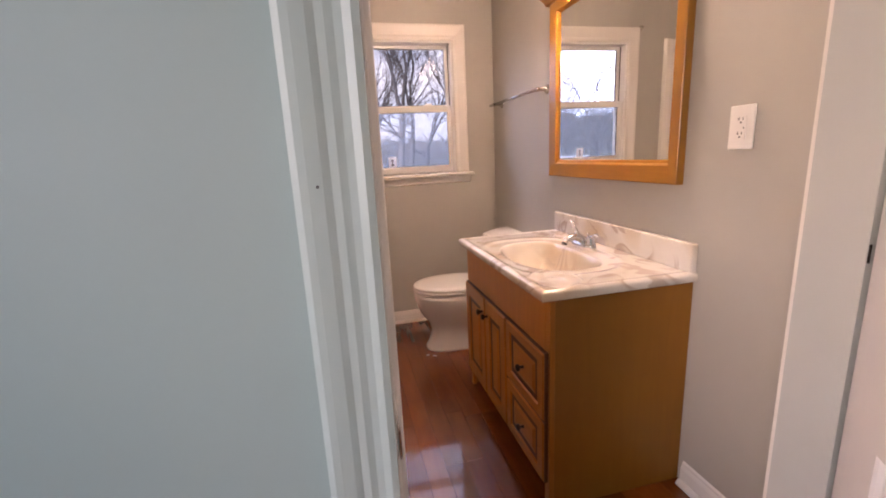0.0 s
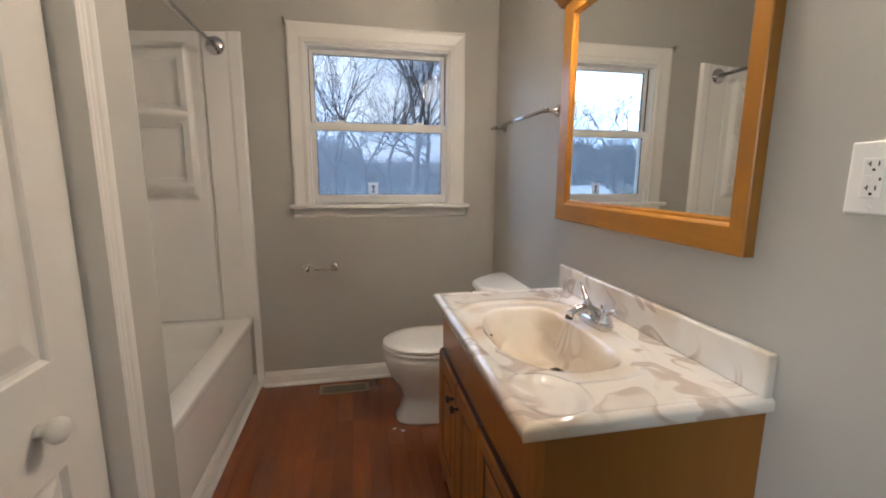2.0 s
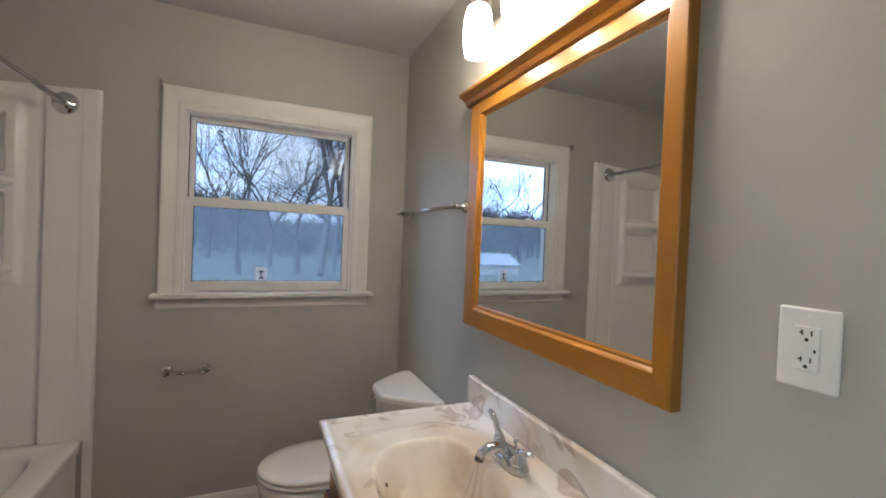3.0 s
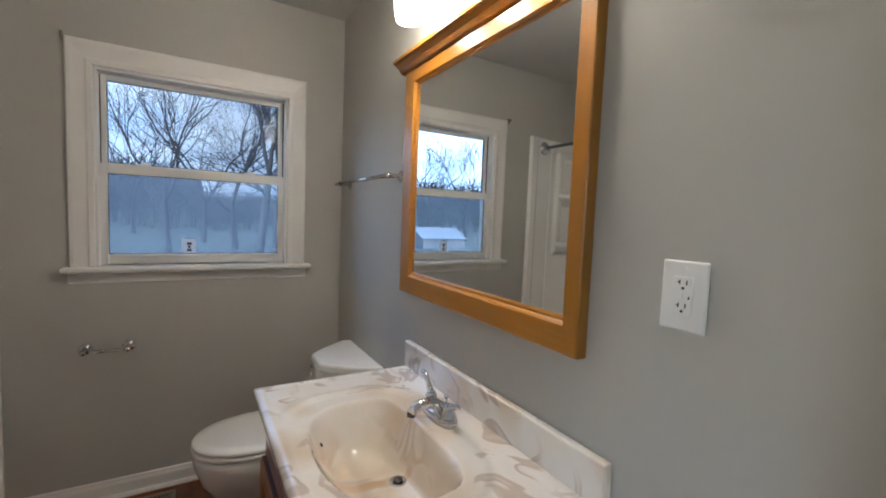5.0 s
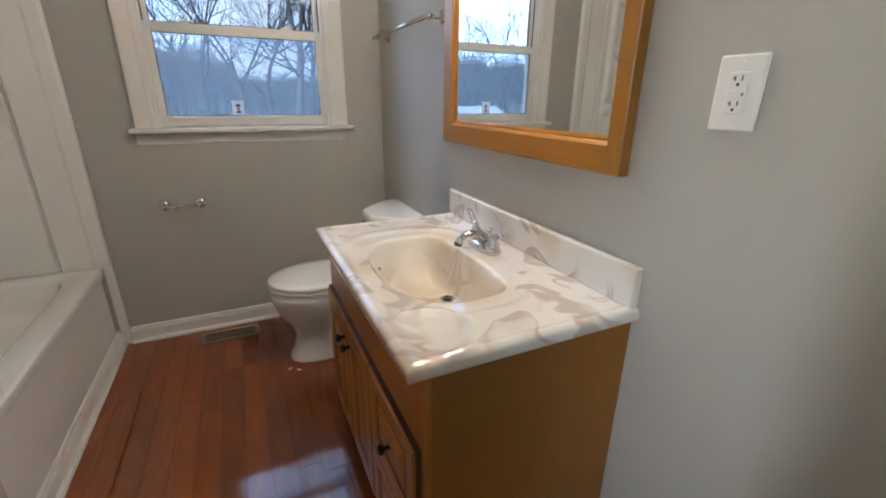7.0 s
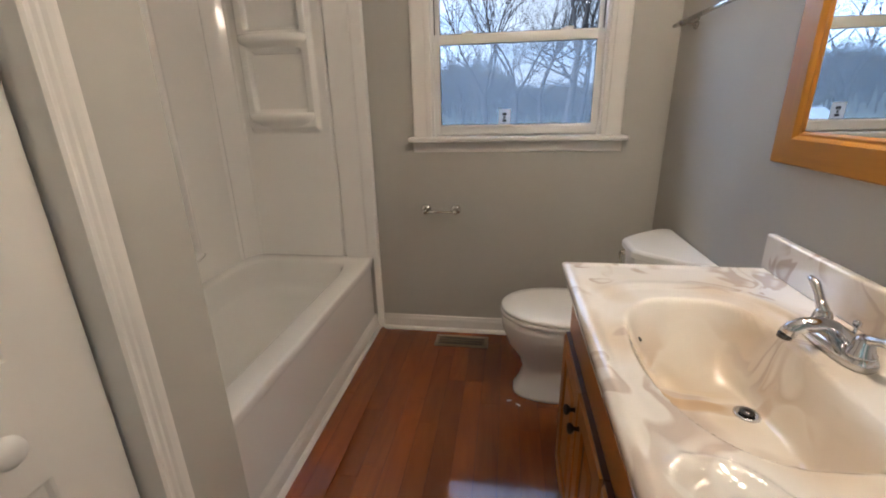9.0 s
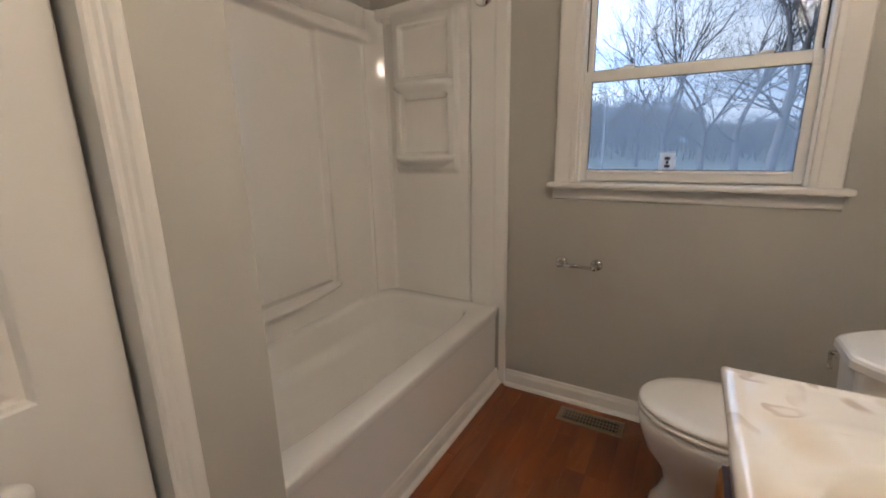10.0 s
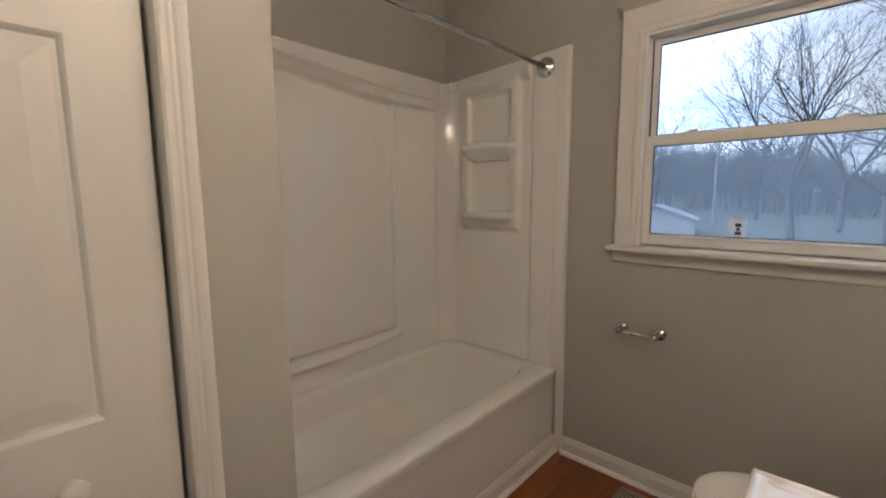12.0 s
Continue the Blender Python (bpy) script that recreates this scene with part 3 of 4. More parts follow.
def back_depth(y, z):
    d = 0.030
    top = 1.80 + 0.055 * min(1.0, max(0.0, (-0.45 - y) / 0.6))
    rec = inside(y, -1.30, -0.45, 0.006) * (1 - step(z, top - 0.007, top + 0.007)) * step(z, 0.57, 0.60)
    d -= 0.026 * rec
    d += 0.007 * math.exp(-((y + 0.437) / 0.011) ** 2) * (1 - step(z, top - 0.01, top + 0.02)) * step(z, 0.60, 0.64)
    head = step(z, top - 0.002, top + 0.016) * inside(y, -1.60, -0.12, 0.10)
    d += 0.042 * head
    d -= 0.014 * step(z, top + 0.055, top + 0.060) * head
    if y > -0.135:
        c = (y + 0.135) / 0.135
        d += 0.085 * c * c * (1.0 if c < 1 else 1) + 0.010 * math.exp(-((y + 0.125) / 0.01) ** 2)
    return d


us, vs = span(WING_Y + 0.004, -0.004, 240), span(RIM + 0.001, 1.972, 260)
bm = field(bmesh.new(), us, vs, lambda y, z: (-2.24 + back_depth(y, z) * min(1.0, (1.974 - z) / 0.006), y, z))
part("back_panel", bm, ACRYLIC, sur, "", True)
rows = []
for y in span(-1.50, -0.40, 44):
    bow = max(0.0, 1 - ((y + 0.95) / 0.56) ** 2) ** 0.8
    a, b = -2.232, -2.214 + 0.078 * bow
    rows.append([(a, y, 0.612), (b - 0.016, y, 0.604), (b - 0.012, y, 0.592), (b - 0.006, y, 0.590), (b, y, 0.584), (b, y, 0.574), (b - 0.005, y, 0.568), (b - 0.018, y, 0.563), (a, y, 0.545)])
part("ledge", loft(bmesh.new(), rows), ACRYLIC, sur, "", True)


def end_depth(x, z):
    d = 0.014
    d += 0.012 * step(x, -1.640, -1.626) + 0.006 * inside(x, -1.50, -1.40, 0.008)
    d -= 0.013 * math.exp(-((x + 1.640) / 0.007) ** 2)
    d += 0.016 * (1 - step(x, -2.155, -2.125)) - 0.012 * math.exp(-((x + 2.150) / 0.007) ** 2)
    fr = inside(x, -2.085, -1.705, 0.012) * inside(z, 1.150, 1.93, 0.02)
    hole = inside(x, -2.035, -1.755, 0.008) * max(inside(z, 1.625, 1.865, 0.008), inside(z, 1.245, 1.53, 0.008))
    d += 0.030 * fr * (1 - hole)
    d += 0.02 * step(z, 1.90, 1.93) * inside(x, -2.2, -1.64, 0.02) * (1 - fr)
    return d


us, vs = span(-2.238, -1.437, 200), span(RIM + 0.001, 2.00, 260)


def end_place(x, z):
    top = 1.972 + 0.05 * (x + 2.238) / 0.80
    zz = RIM + 0.001 + (z - RIM - 0.001) * (top - RIM - 0.001) / (2.0 - RIM - 0.001)
    edge = min(1.0, (top - zz) / 0.005, (-1.4365 - x) / 0.005)
    return (x, -end_depth(x, zz) * max(0.02, edge), zz)


part("end_panel", field(bmesh.new(), us, vs, end_place), ACRYLIC, sur, "", True)
part("end_flange", boxed(-1.476, -1.437, -0.016, 0, 0.0, RIM + 0.002, bevel=0.003), ACRYLIC, sur)
for z in (1.600, 1.236):
    bm = bmesh.new()
    out = []
    for zz, k in ((z - 0.085, 0.22), (z - 0.070, 0.34), (z - 0.050, 0.58), (z - 0.036, 0.88), (z - 0.020, 1.0), (z - 0.004, 0.99), (z, 0.95), (z - 0.004, 0.88)):
        ring = [(-1.895 + 0.182 * k ** 0.3 * math.cos(a), -0.012 - 0.108 * k * max(0.0, math.sin(a)) ** 0.7, zz) for a in span(0, math.pi, 28)]
        out.append(ring)
    loft(bm, out)
    part("shelf", bm, ACRYLIC, sur, "", True)
near = field(bmesh.new(), span(-2.238, -1.45, 8), span(RIM + 0.001, 1.972, 8), lambda x, z: (x, WING_Y + 0.012, z))
part("near_end_panel", near, ACRYLIC, sur)

rod = thing("shower_rod", "chrome shower curtain rod with round wall flanges", "shower rod")
for yy, ax in ((-0.018, (0, -1, 0)), (WING_Y + 0.002, (0, 1, 0))):
    part("flange", lathe(bmesh.new(), [(0.050, 0), (0.050, 0.006), (0.044, 0.018), (0.032, 0.026), (0.021, 0.029), (0.019, 0.034), (0.0145, 0.034)], (-1.563, yy, 1.939), ax, 28), CHROME, rod, "", True)
part("pole", tube(bmesh.new(), [(-1.563, -0.03, 1.939), (-1.563, WING_Y + 0.02, 1.939)], 0.0125, 16), CHROME, rod, "", True)

# ---- vanity ----
VX, VY0, VY1, VTOP = -0.530, -1.893, -0.990, 0.776


def raised(bm, at, u0, u1, v0, v1, rim=0.012, slope=0.030, depth=0.007, field_w=-0.001):
    """A raised panel in its frame: sticking, groove, slope and field; at(u, v, w) places it."""
    ins = ((0, 0), (0.004, -0.003), (0.008, -depth), (rim, -depth), (rim + slope, field_w))
    rs = [[bm.verts.new(at(*p, w)) for p in ((u0 + k, v0 + k), (u1 - k, v0 + k), (u1 - k, v1 - k), (u0 + k, v1 - k))] for k, w in ins]
    for a, b in zip(rs, rs[1:]):
        for k in range(4):
            bm.faces.new((a[k], a[(k + 1) % 4], b[(k + 1) % 4], b[k]))
    bm.faces.new(rs[-1])
    return bm


def panelled(name, at, u0, u1, v0, v1, thick, panels, material, parent, kw, edge=0.004):
    """A slab with a frame of stiles and rails and raised panels let into its face."""
    bm = bmesh.new()
    us = sorted({u0 + edge, u1 - edge, *[p[0] for p in panels], *[p[1] for p in panels]})
    vs = sorted({v0 + edge, v1 - edge, *[p[2] for p in panels], *[p[3] for p in panels]})
    grid = {(u, v): bm.verts.new(at(u, v, 0)) for u in us for v in vs}
    for a, b in zip(us, us[1:]):
        for c, d in zip(vs, vs[1:]):
            if not any(p[0] < (a + b) / 2 < p[1] and p[2] < (c + d) / 2 < p[3] for p in panels):
                bm.faces.new((grid[a, c], grid[b, c], grid[b, d], grid[a, d]))
    loops = []
    for k, w in ((edge, 0), (0, -edge), (0, -thick)):
        loops.append([bm.verts.new(at(*p, w)) for p in ((u0 + k, v0 + k), (u1 - k, v0 + k), (u1 - k, v1 - k), (u0 + k, v1 - k))])
    for a, b in zip(loops, loops[1:]):
        for k in range(4):
            bm.faces.new((a[k], a[(k + 1) % 4], b[(k + 1) % 4], b[k]))
    bm.faces.new(loops[-1])
    ob = part(name, bm, material, parent)
    for p in panels:
        part("panel", raised(bmesh.new(), at, *p, **kw), material, ob)
    return ob


van = thing("vanity_cabinet", "honey-stained wooden bathroom vanity cabinet with doors and drawers", "vanity")
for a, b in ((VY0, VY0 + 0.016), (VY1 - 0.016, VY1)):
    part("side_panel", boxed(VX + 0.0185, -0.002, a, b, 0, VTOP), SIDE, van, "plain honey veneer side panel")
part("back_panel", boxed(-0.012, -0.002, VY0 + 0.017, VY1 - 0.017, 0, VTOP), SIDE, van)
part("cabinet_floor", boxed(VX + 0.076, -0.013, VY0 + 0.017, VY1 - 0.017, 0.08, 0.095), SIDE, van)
face = bmesh.new()
for q in ((VY0, VY0 + 0.032, 0.0, VTOP), (VY1 - 0.032, VY1, 0.0, VTOP), (VY0 + 0.032, VY1 - 0.032, 0.57, VTOP), (VY0 + 0.032, VY1 - 0.032, 0.085, 0.125), (-1.565, -1.535, 0.125, 0.57), (VY0 + 0.032, -1.565, 0.325, 0.35)):
    box(face, VX, VX + 0.018, q[0], q[1], q[2], q[3], bevel=0.001)
part("face_frame", face, WOOD, van)
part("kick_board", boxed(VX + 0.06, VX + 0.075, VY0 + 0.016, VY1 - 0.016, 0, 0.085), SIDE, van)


def knob(bm, x, y, z, way, r=0.014):
    lathe(bm, [(0.007, 0), (0.0055, 0.004), (0.005, 0.012), (r * 0.8, 0.016), (r, 0.021), (r * 0.9, 0.026), (r * 0.45, 0.029)], (x, y, z), way, 16)
    return bm


front_at = lambda u, v, w: (VX - 0.019 - w, u, v)
kw = dict(rim=0.013, slope=0.030, depth=0.010, field_w=-0.001)
for a, b, ky in ((-1.295, -1.008, -1.268), (-1.546, -1.305, -1.335)):
    d = panelled("door", front_at, a, b, 0.108, 0.588, 0.018, [(a + 0.052, b - 0.052, 0.165, 0.53)], WOOD, van, kw, 0.005)
    # slightly larger dark box behind the front, painting the shade of its gap
    part("gap_shade_edge", boxed(VX - 0.013, VX - 0.0005, a - 0.0035, b + 0.0035, 0.1045, 0.5915), GAP_SHADE, d, "dark strip of gap shade and glaze round the door's edge")
    part("knob", knob(bmesh.new(), VX - 0.019, ky, 0.515, (-1, 0, 0)), BRONZE, d, "dark bronze knob", True)
for c, d_, in ((0.345, 0.588), (0.108, 0.335)):
    d = panelled("drawer", front_at, VY0 + 0.013, -1.558, c, d_, 0.018, [(VY0 + 0.013 + 0.04, -1.596, c + 0.036, d_ - 0.036)], WOOD_H, van, kw, 0.005)
    part("gap_shade_edge", boxed(VX - 0.013, VX - 0.0005, VY0 + 0.0095, -1.5545, c - 0.0035, d_ + 0.0035), GAP_SHADE, d, "dark strip of gap shade and glaze round the drawer's edge")
    part("knob", knob(bmesh.new(), VX - 0.019, -1.724, (c + d_) / 2, (-1, 0, 0)), BRONZE, d, "dark bronze knob", True)

# counter with a moulded bowl
TOP = 0.807
CX0, CX1, TY0, TY1 = -0.567, -0.003, -1.911, -0.967
BX, BY = -0.330, -1.448


def bowl_r(x, y):
    """1 on the bowl's rim, which is straight along the wall and round in front; and the way from its middle."""
    dx, dy = (x - BX) / (0.158 if x < BX else 0.146), (y - BY) / 0.256
    p = 2.2 if dx < 0 else 2.2 + 2.2 * min(1.0, dx / 0.5)
    return (abs(dx) ** p + abs(dy) ** p) ** (1 / p), dx, dy


def counter_height(x, y):
    z = TOP
    r, dx, dy = bowl_r(x, y)
    deck = (abs((x - BX - 0.010) / 0.215) ** 3.0 + abs((y - BY) / 0.318) ** 3.0) ** (1 / 3.0)
    z -= 0.0035 * (1 - step(deck, 0.95, 1.03))
    z += 0.0018 * math.exp(-((deck - 1.05) / 0.05) ** 2)
    if r < 1.0:
        q = max(1e-6, dx * dx + dy * dy)
        back, front = max(0.0, dx) ** 2 / q, max(0.0, -dx) ** 2 / q
        near, far = max(0.0, -dy) ** 2 / q, max(0.0, dy) ** 2 / q
        wide = 0.27 * back + 0.90 * front + 0.42 * near + 0.70 * far
        k = min(1.0, (1.0 - r) / wide)
        z -= 0.140 * (1 - (1 - k) ** (1.35 * back + 2.0 * front + 1.6 * near + 2.0 * far))
        z -= 0.006 * math.exp(-(((x + 0.25) ** 2 + (y + 1.42) ** 2) / 0.0025))
    e = min(x - CX0, y - TY0, TY1 - y)
    z += 0.004 * math.exp(-((e - 0.018) / 0.008) ** 2)
    if e < 0.010:
        z -= 0.010 - math.sqrt(max(0.0, 0.0001 - (0.010 - e) ** 2))
    s = (((x + 0.468) / 0.072) ** 2 + ((y + 1.803) / 0.086) ** 2) ** 0.5
    z -= 0.007 * (1 - step(s, 0.70, 1.0))
    z += 0.006 * math.exp(-((s - 1.13) / 0.11) ** 2) * step(x + 0.35 * (y + 1.803), -0.53, -0.47)
    return z


def edge_spread(a, b, n, both=True):
    tight = [0.0, 0.001, 0.003, 0.006, 0.010, 0.015, 0.020, 0.026]
    mid = span(a + 0.034, b - 0.034 if both else b, n)
    return [a + t for t in tight] + mid + ([b - t for t in reversed(tight)] if both else [])


ctr = thing("countertop", "glossy cream cultured marble vanity top with brown swirls and moulded sink", "countertop")
bm = bmesh.new()
us, vs = edge_spread(CX0, CX1, 84, False), edge_spread(TY0, TY1, 140)
rows = [[bm.verts.new((x, y, counter_height(x, y))) for y in vs] for x in us]
for a, b in zip(rows, rows[1:]):
    for k in range(len(vs) - 1):
        bm.faces.new((a[k], a[k + 1], b[k + 1], b[k]))
rim = [r[0] for r in reversed(rows)] + rows[0][1:] + [r[-1] for r in rows[1:]]
low1 = [bm.verts.new((v.co.x, v.co.y, TOP - 0.024)) for v in rim]
mid = Vector(((CX0 + CX1) / 2, (TY0 + TY1) / 2, 0))
low2 = [bm.verts.new((v.co.x * 0.988 + mid.x * 0.012, v.co.y * 0.992 + mid.y * 0.008, TOP - 0.030)) for v in rim]
for k in range(len(rim) - 1):
    bm.faces.new((rim[k], rim[k + 1], low1[k + 1], low1[k]))
    bm.faces.new((low1[k], low1[k + 1], low2[k + 1], low2[k]))
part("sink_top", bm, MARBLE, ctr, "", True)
part("backsplash", boxed(-0.026, -0.0015, TY0 + 0.007, TY1 + 0.004, TOP - 0.001, 0.906, bevel=0.006, segments=3), MARBLE, ctr, "", False)
bm = lathe(bmesh.new(), [(0.024, 0), (0.024, 0.003), (0.021, 0.005), (0.017, 0.003), (0.013, 0.003)], (-0.25, -1.42, counter_height(-0.25, -1.42) + 0.001), n=24)
drain = part("drain", bm, CHROME, ctr, "chrome sink drain", True)
part("stopper", lathe(bmesh.new(), [(0.0135, 0.003), (0.0135, 0.008), (0.010, 0.011), (0.004, 0.012)], (-0.25, -1.42, counter_height(-0.25, -1.42) + 0.001), n=20), DARK_CHROME, drain, "dark chrome stopper", True)
ovx, ovy = -0.432, -1.305
part("overflow_hole", lathe(bmesh.new(), [(0.006, -0.002), (0.006, 0.0015), (0.004, 0.0015)], (ovx, ovy, counter_height(ovx, ovy)), (0.6, -0.3, 0.7), 12), DARK, ctr)

fct = thing("faucet", "chrome two-handle sink faucet on the vanity top", "faucet")
FX, FY = -0.113, -1.397
bm = loft(bmesh.new(), [oval(FX, FY, TOP - 0.004, 0.030, 0.080, 2.8), oval(FX, FY, TOP + 0.010, 0.030, 0.080, 2.8), oval(FX, FY, TOP + 0.018, 0.027, 0.077, 2.8), oval(FX, FY, TOP + 0.024, 0.020, 0.068, 2.4)])
part("base_plate", bm, CHROME, fct, "", True)
arc = [(FX + 0.004, FY, TOP + 0.008), (FX - 0.002, FY, TOP + 0.026), (FX - 0.018, FY, TOP + 0.040), (FX - 0.040, FY, TOP + 0.047), (FX - 0.064, FY, TOP + 0.046), (FX - 0.083, FY, TOP + 0.037), (FX - 0.090, FY, TOP + 0.025)]
part("spout", tube(bmesh.new(), arc, [0.026, 0.022, 0.018, 0.0155, 0.0145, 0.014, 0.0145], 18), CHROME, fct, "", True)
part("aerator", lathe(bmesh.new(), [(0.0125, 0.004), (0.0125, -0.006), (0.010, -0.007)], (FX - 0.092, FY, TOP + 0.023), (0.15, 0, 1), 16), DARK_CHROME, fct, "dark aerator ring", True)
for sy in (-1, 1):
    hy_ = FY + sy * 0.052
    h = part("handle_hub", lathe(bmesh.new(), [(0.023, 0.014), (0.022, 0.024), (0.017, 0.034), (0.016, 0.044), (0.013, 0.053), (0.005, 0.057)], (FX, hy_, TOP), n=20), CHROME, fct, "", True)
    rise = 1.0 if sy > 0 else 0.25
    lever = [(FX, hy_ - sy * 0.004, TOP + 0.045), (FX + 0.001, hy_ + sy * 0.013, TOP + 0.052 + 0.008 * rise), (FX + 0.002, hy_ + sy * 0.028, TOP + 0.054 + 0.022 * rise), (FX + 0.000, hy_ + sy * 0.043, TOP + 0.056 + 0.038 * rise), (FX - 0.004, hy_ + sy * 0.056, TOP + 0.056 + 0.046 * rise)]
    part("lever", tube(bmesh.new(), lever, [0.012, 0.0095, 0.008, 0.009, 0.0055], 12), CHROME, h, "", True)
bm = tube(bmesh.new(), [(FX + 0.022, FY, TOP + 0.012), (FX + 0.022, FY, TOP + 0.050)], 0.003, 8)
lathe(bm, [(0.003, 0.046), (0.007, 0.050), (0.007, 0.056), (0.003, 0.060)], (FX + 0.022, FY, TOP), n=12)
part("lift_rod", bm, CHROME, fct, "", True)

# ---- framed mirror ----
mir = thing("wall_mirror", "wall mirror in a honey-stained wooden frame with a crown moulding", "mirror")
MY0, MY1, MZ0, MZ1 = -1.815, -0.905, 1.094, 1.932
IY0, IY1, IZ0, IZ1 = -1.758, -1.000, 1.178, 1.872
T = -0.030
MFR = [(0, 0), (0, 0.016), (0.004, 0.020), (0.008, 0.020), (0.011, 0.026), (0.014, 0.030), (0.0545, 0.030), (0.057, 0.0275), (0.057, 0)]


def rail(name, a, b, u, wide, mat, m0, m1, parent):
    return part(name, sweep(bmesh.new(), [(s * wide / 0.057, t) for s, t in MFR], a, b, u, (-1, 0, 0), m0, m1), mat, parent)


WN, WF, WB, WT = IY0 - MY0, MY1 - IY1, IZ0 - MZ0, MZ1 - IZ1
rail("stile", (0, IY0, IZ0), (0, IY0, IZ1), (0, -1, 0), WN, MIRROR_WOOD, -WB / WN, -WT / WN, mir)
rail("stile", (0, IY1, IZ0), (0, IY1, IZ1), (0, 1, 0), WF, MIRROR_WOOD, -WB / WF, -WT / WF, mir)
rail("bottom_rail", (0, IY0, IZ0), (0, IY1, IZ0), (0, 0, -1), WB, MIRROR_WOOD_H, -WN / WB, -WF / WB, mir)
rail("top_rail", (0, IY0, IZ1), (0, IY1, IZ1), (0, 0, 1), WT, MIRROR_WOOD_H, -WN / WT, -WF / WT, mir)
cr = sweep(bmesh.new(), [(0, 0), (0.032, 0), (0.040, 0.004), (0.050, 0.018), (0.064, 0.028), (0.074, 0.032), (0.076, 0.042), (0, 0.042)], (0, MY0 - 0.026, MZ1), (0, MY1 + 0.026, MZ1), (-1, 0, 0), (0, 0, 1))
part("crown_moulding", cr, MIRROR_WOOD_H, mir)
part("mirror_glass", boxed(-0.016, -0.004, IY0 - 0.006, IY1 + 0.006, IZ0 - 0.006, IZ1 + 0.006), MIRROR, mir, "silvered mirror glass")

# ---- vanity light ----
vl = thing("vanity_light", "three-lamp vanity wall light with lit frosted glass shades", "wall light")
LZ = 2.245
part("back_plate", boxed(-0.028, -0.001, -1.70, -1.02, LZ - 0.055, LZ + 0.055, bevel=0.010, segments=3), NICKEL, vl)
for y in (-1.150, -1.385, -1.620):
    arm = part("arm", tube(bmesh.new(), [(-0.02, y, LZ), (-0.07, y, LZ + 0.012), (-0.118, y, LZ + 0.004), (-0.140, y, LZ - 0.03), (-0.140, y, LZ - 0.06)], 0.008, 10), NICKEL, vl, "", True)
    part("socket_cup", lathe(bmesh.new(), [(0.012, 0), (0.026, -0.008), (0.030, -0.032), (0.028, -0.04)], (-0.140, y, LZ - 0.05), n=20), NICKEL, arm, "", True)
    sh = bmesh.new()
    lathe(sh, [(0.024, -0.075), (0.036, -0.088), (0.043, -0.116), (0.046, -0.155), (0.045, -0.195), (0.041, -0.225), (0.038, -0.238), (0.035, -0.238), (0.038, -0.222), (0.042, -0.193), (0.043, -0.155), (0.040, -0.118), (0.033, -0.092), (0.022, -0.080)], (-0.140, y, LZ), n=28)
    shade = part("shade", sh, LAMP, vl, "lit frosted opal glass shade", True)
    part("bulb", lathe(bmesh.new(), [(0.012, -0.10), (0.018, -0.13), (0.026, -0.15), (0.029, -0.172), (0.026, -0.192), (0.016, -0.203), (0.005, -0.206)], (-0.140, y, LZ), n=20), BULB_GLASS, shade, "lit bulb", True)

# ---- outlet ----
OY, OZ = -2.018, 1.267
out = thing("wall_outlet", "white plastic ground-fault duplex outlet with cover plate", "outlet")
part("cover_plate", boxed(-0.0065, -0.0005, OY - 0.0395, OY + 0.0395, OZ - 0.0610, OZ + 0.0610, bevel=0.004, segments=3), PLASTIC, out)
rec = part("receptacle", boxed(-0.0095, -0.005, OY - 0.0165, OY + 0.0165, OZ - 0.0335, OZ + 0.0335, bevel=0.0015), PLASTIC, out, "white receptacle face")
for dz in (0.020, -0.020):
    bm = bmesh.new()
    box(bm, -0.0100, -0.0090, OY + 0.0045, OY + 0.0065, OZ + dz, OZ + dz + 0.008)
    box(bm, -0.0100, -0.0090, OY + 0.0065, OY + 0.0095, OZ + dz + 0.003, OZ + dz + 0.005)
    box(bm, -0.0100, -0.0090, OY - 0.0075, OY - 0.0055, OZ + dz, OZ + dz + 0.008)
    lathe(bm, [(0.0026, 0), (0.0026, 0.0008)], (-0.0092, OY - 0.0005, OZ + dz - 0.006), (-1, 0, 0), 10)
    part("slots", bm, DARK, rec, "dark plug slots")
part("test_button", boxed(-0.0108, -0.009, OY - 0.001, OY + 0.012, OZ - 0.005, OZ + 0.005, bevel=0.0008), PLASTIC, rec)
part("indicator", boxed(-0.0102, -0.009, OY - 0.0125, OY - 0.0100, OZ - 0.004, OZ + 0.001), DARK, rec)
for dz in (0.0485, -0.0485):
    part("screw", lathe(bmesh.new(), [(0.0032, 0), (0.0030, 0.001)], (-0.0065, OY, OZ + dz), (-1, 0, 0), 12), PLASTIC, out)

# ---- towel bar, ring and paper holder ----
BASEP = [(0.026, 0), (0.026, 0.004), (0.022, 0.008), (0.014, 0.011), (0.010, 0.016), (0.009, 0.050)]
BALL = [(0.009, 0.046), (0.011, 0.050), (0.0135, 0.056), (0.0135, 0.063), (0.010, 0.069), (0.004, 0.072)]
bar = thing("towel_bar", "chrome towel bar on the grey wall", "towel bar")
for y in (-0.832, -0.170):
    p = part("post", lathe(bmesh.new(), BASEP, (0, y, 1.548), (-1, 0, 0), 20), POLISHED, bar, "", True)
    part("finial", lathe(bmesh.new(), BALL, (0, y, 1.548), (-1, 0, 0), 20), POLISHED, p, "", True)
part("bar", tube(bmesh.new(), [(-0.061, -0.832, 1.548), (-0.061, -0.100, 1.548)], 0.0085, 14), POLISHED, bar, "", True)

ring = thing("towel_ring", "chrome towel ring on the grey wall", "towel ring")
RY, RZ = -2.220, 1.826
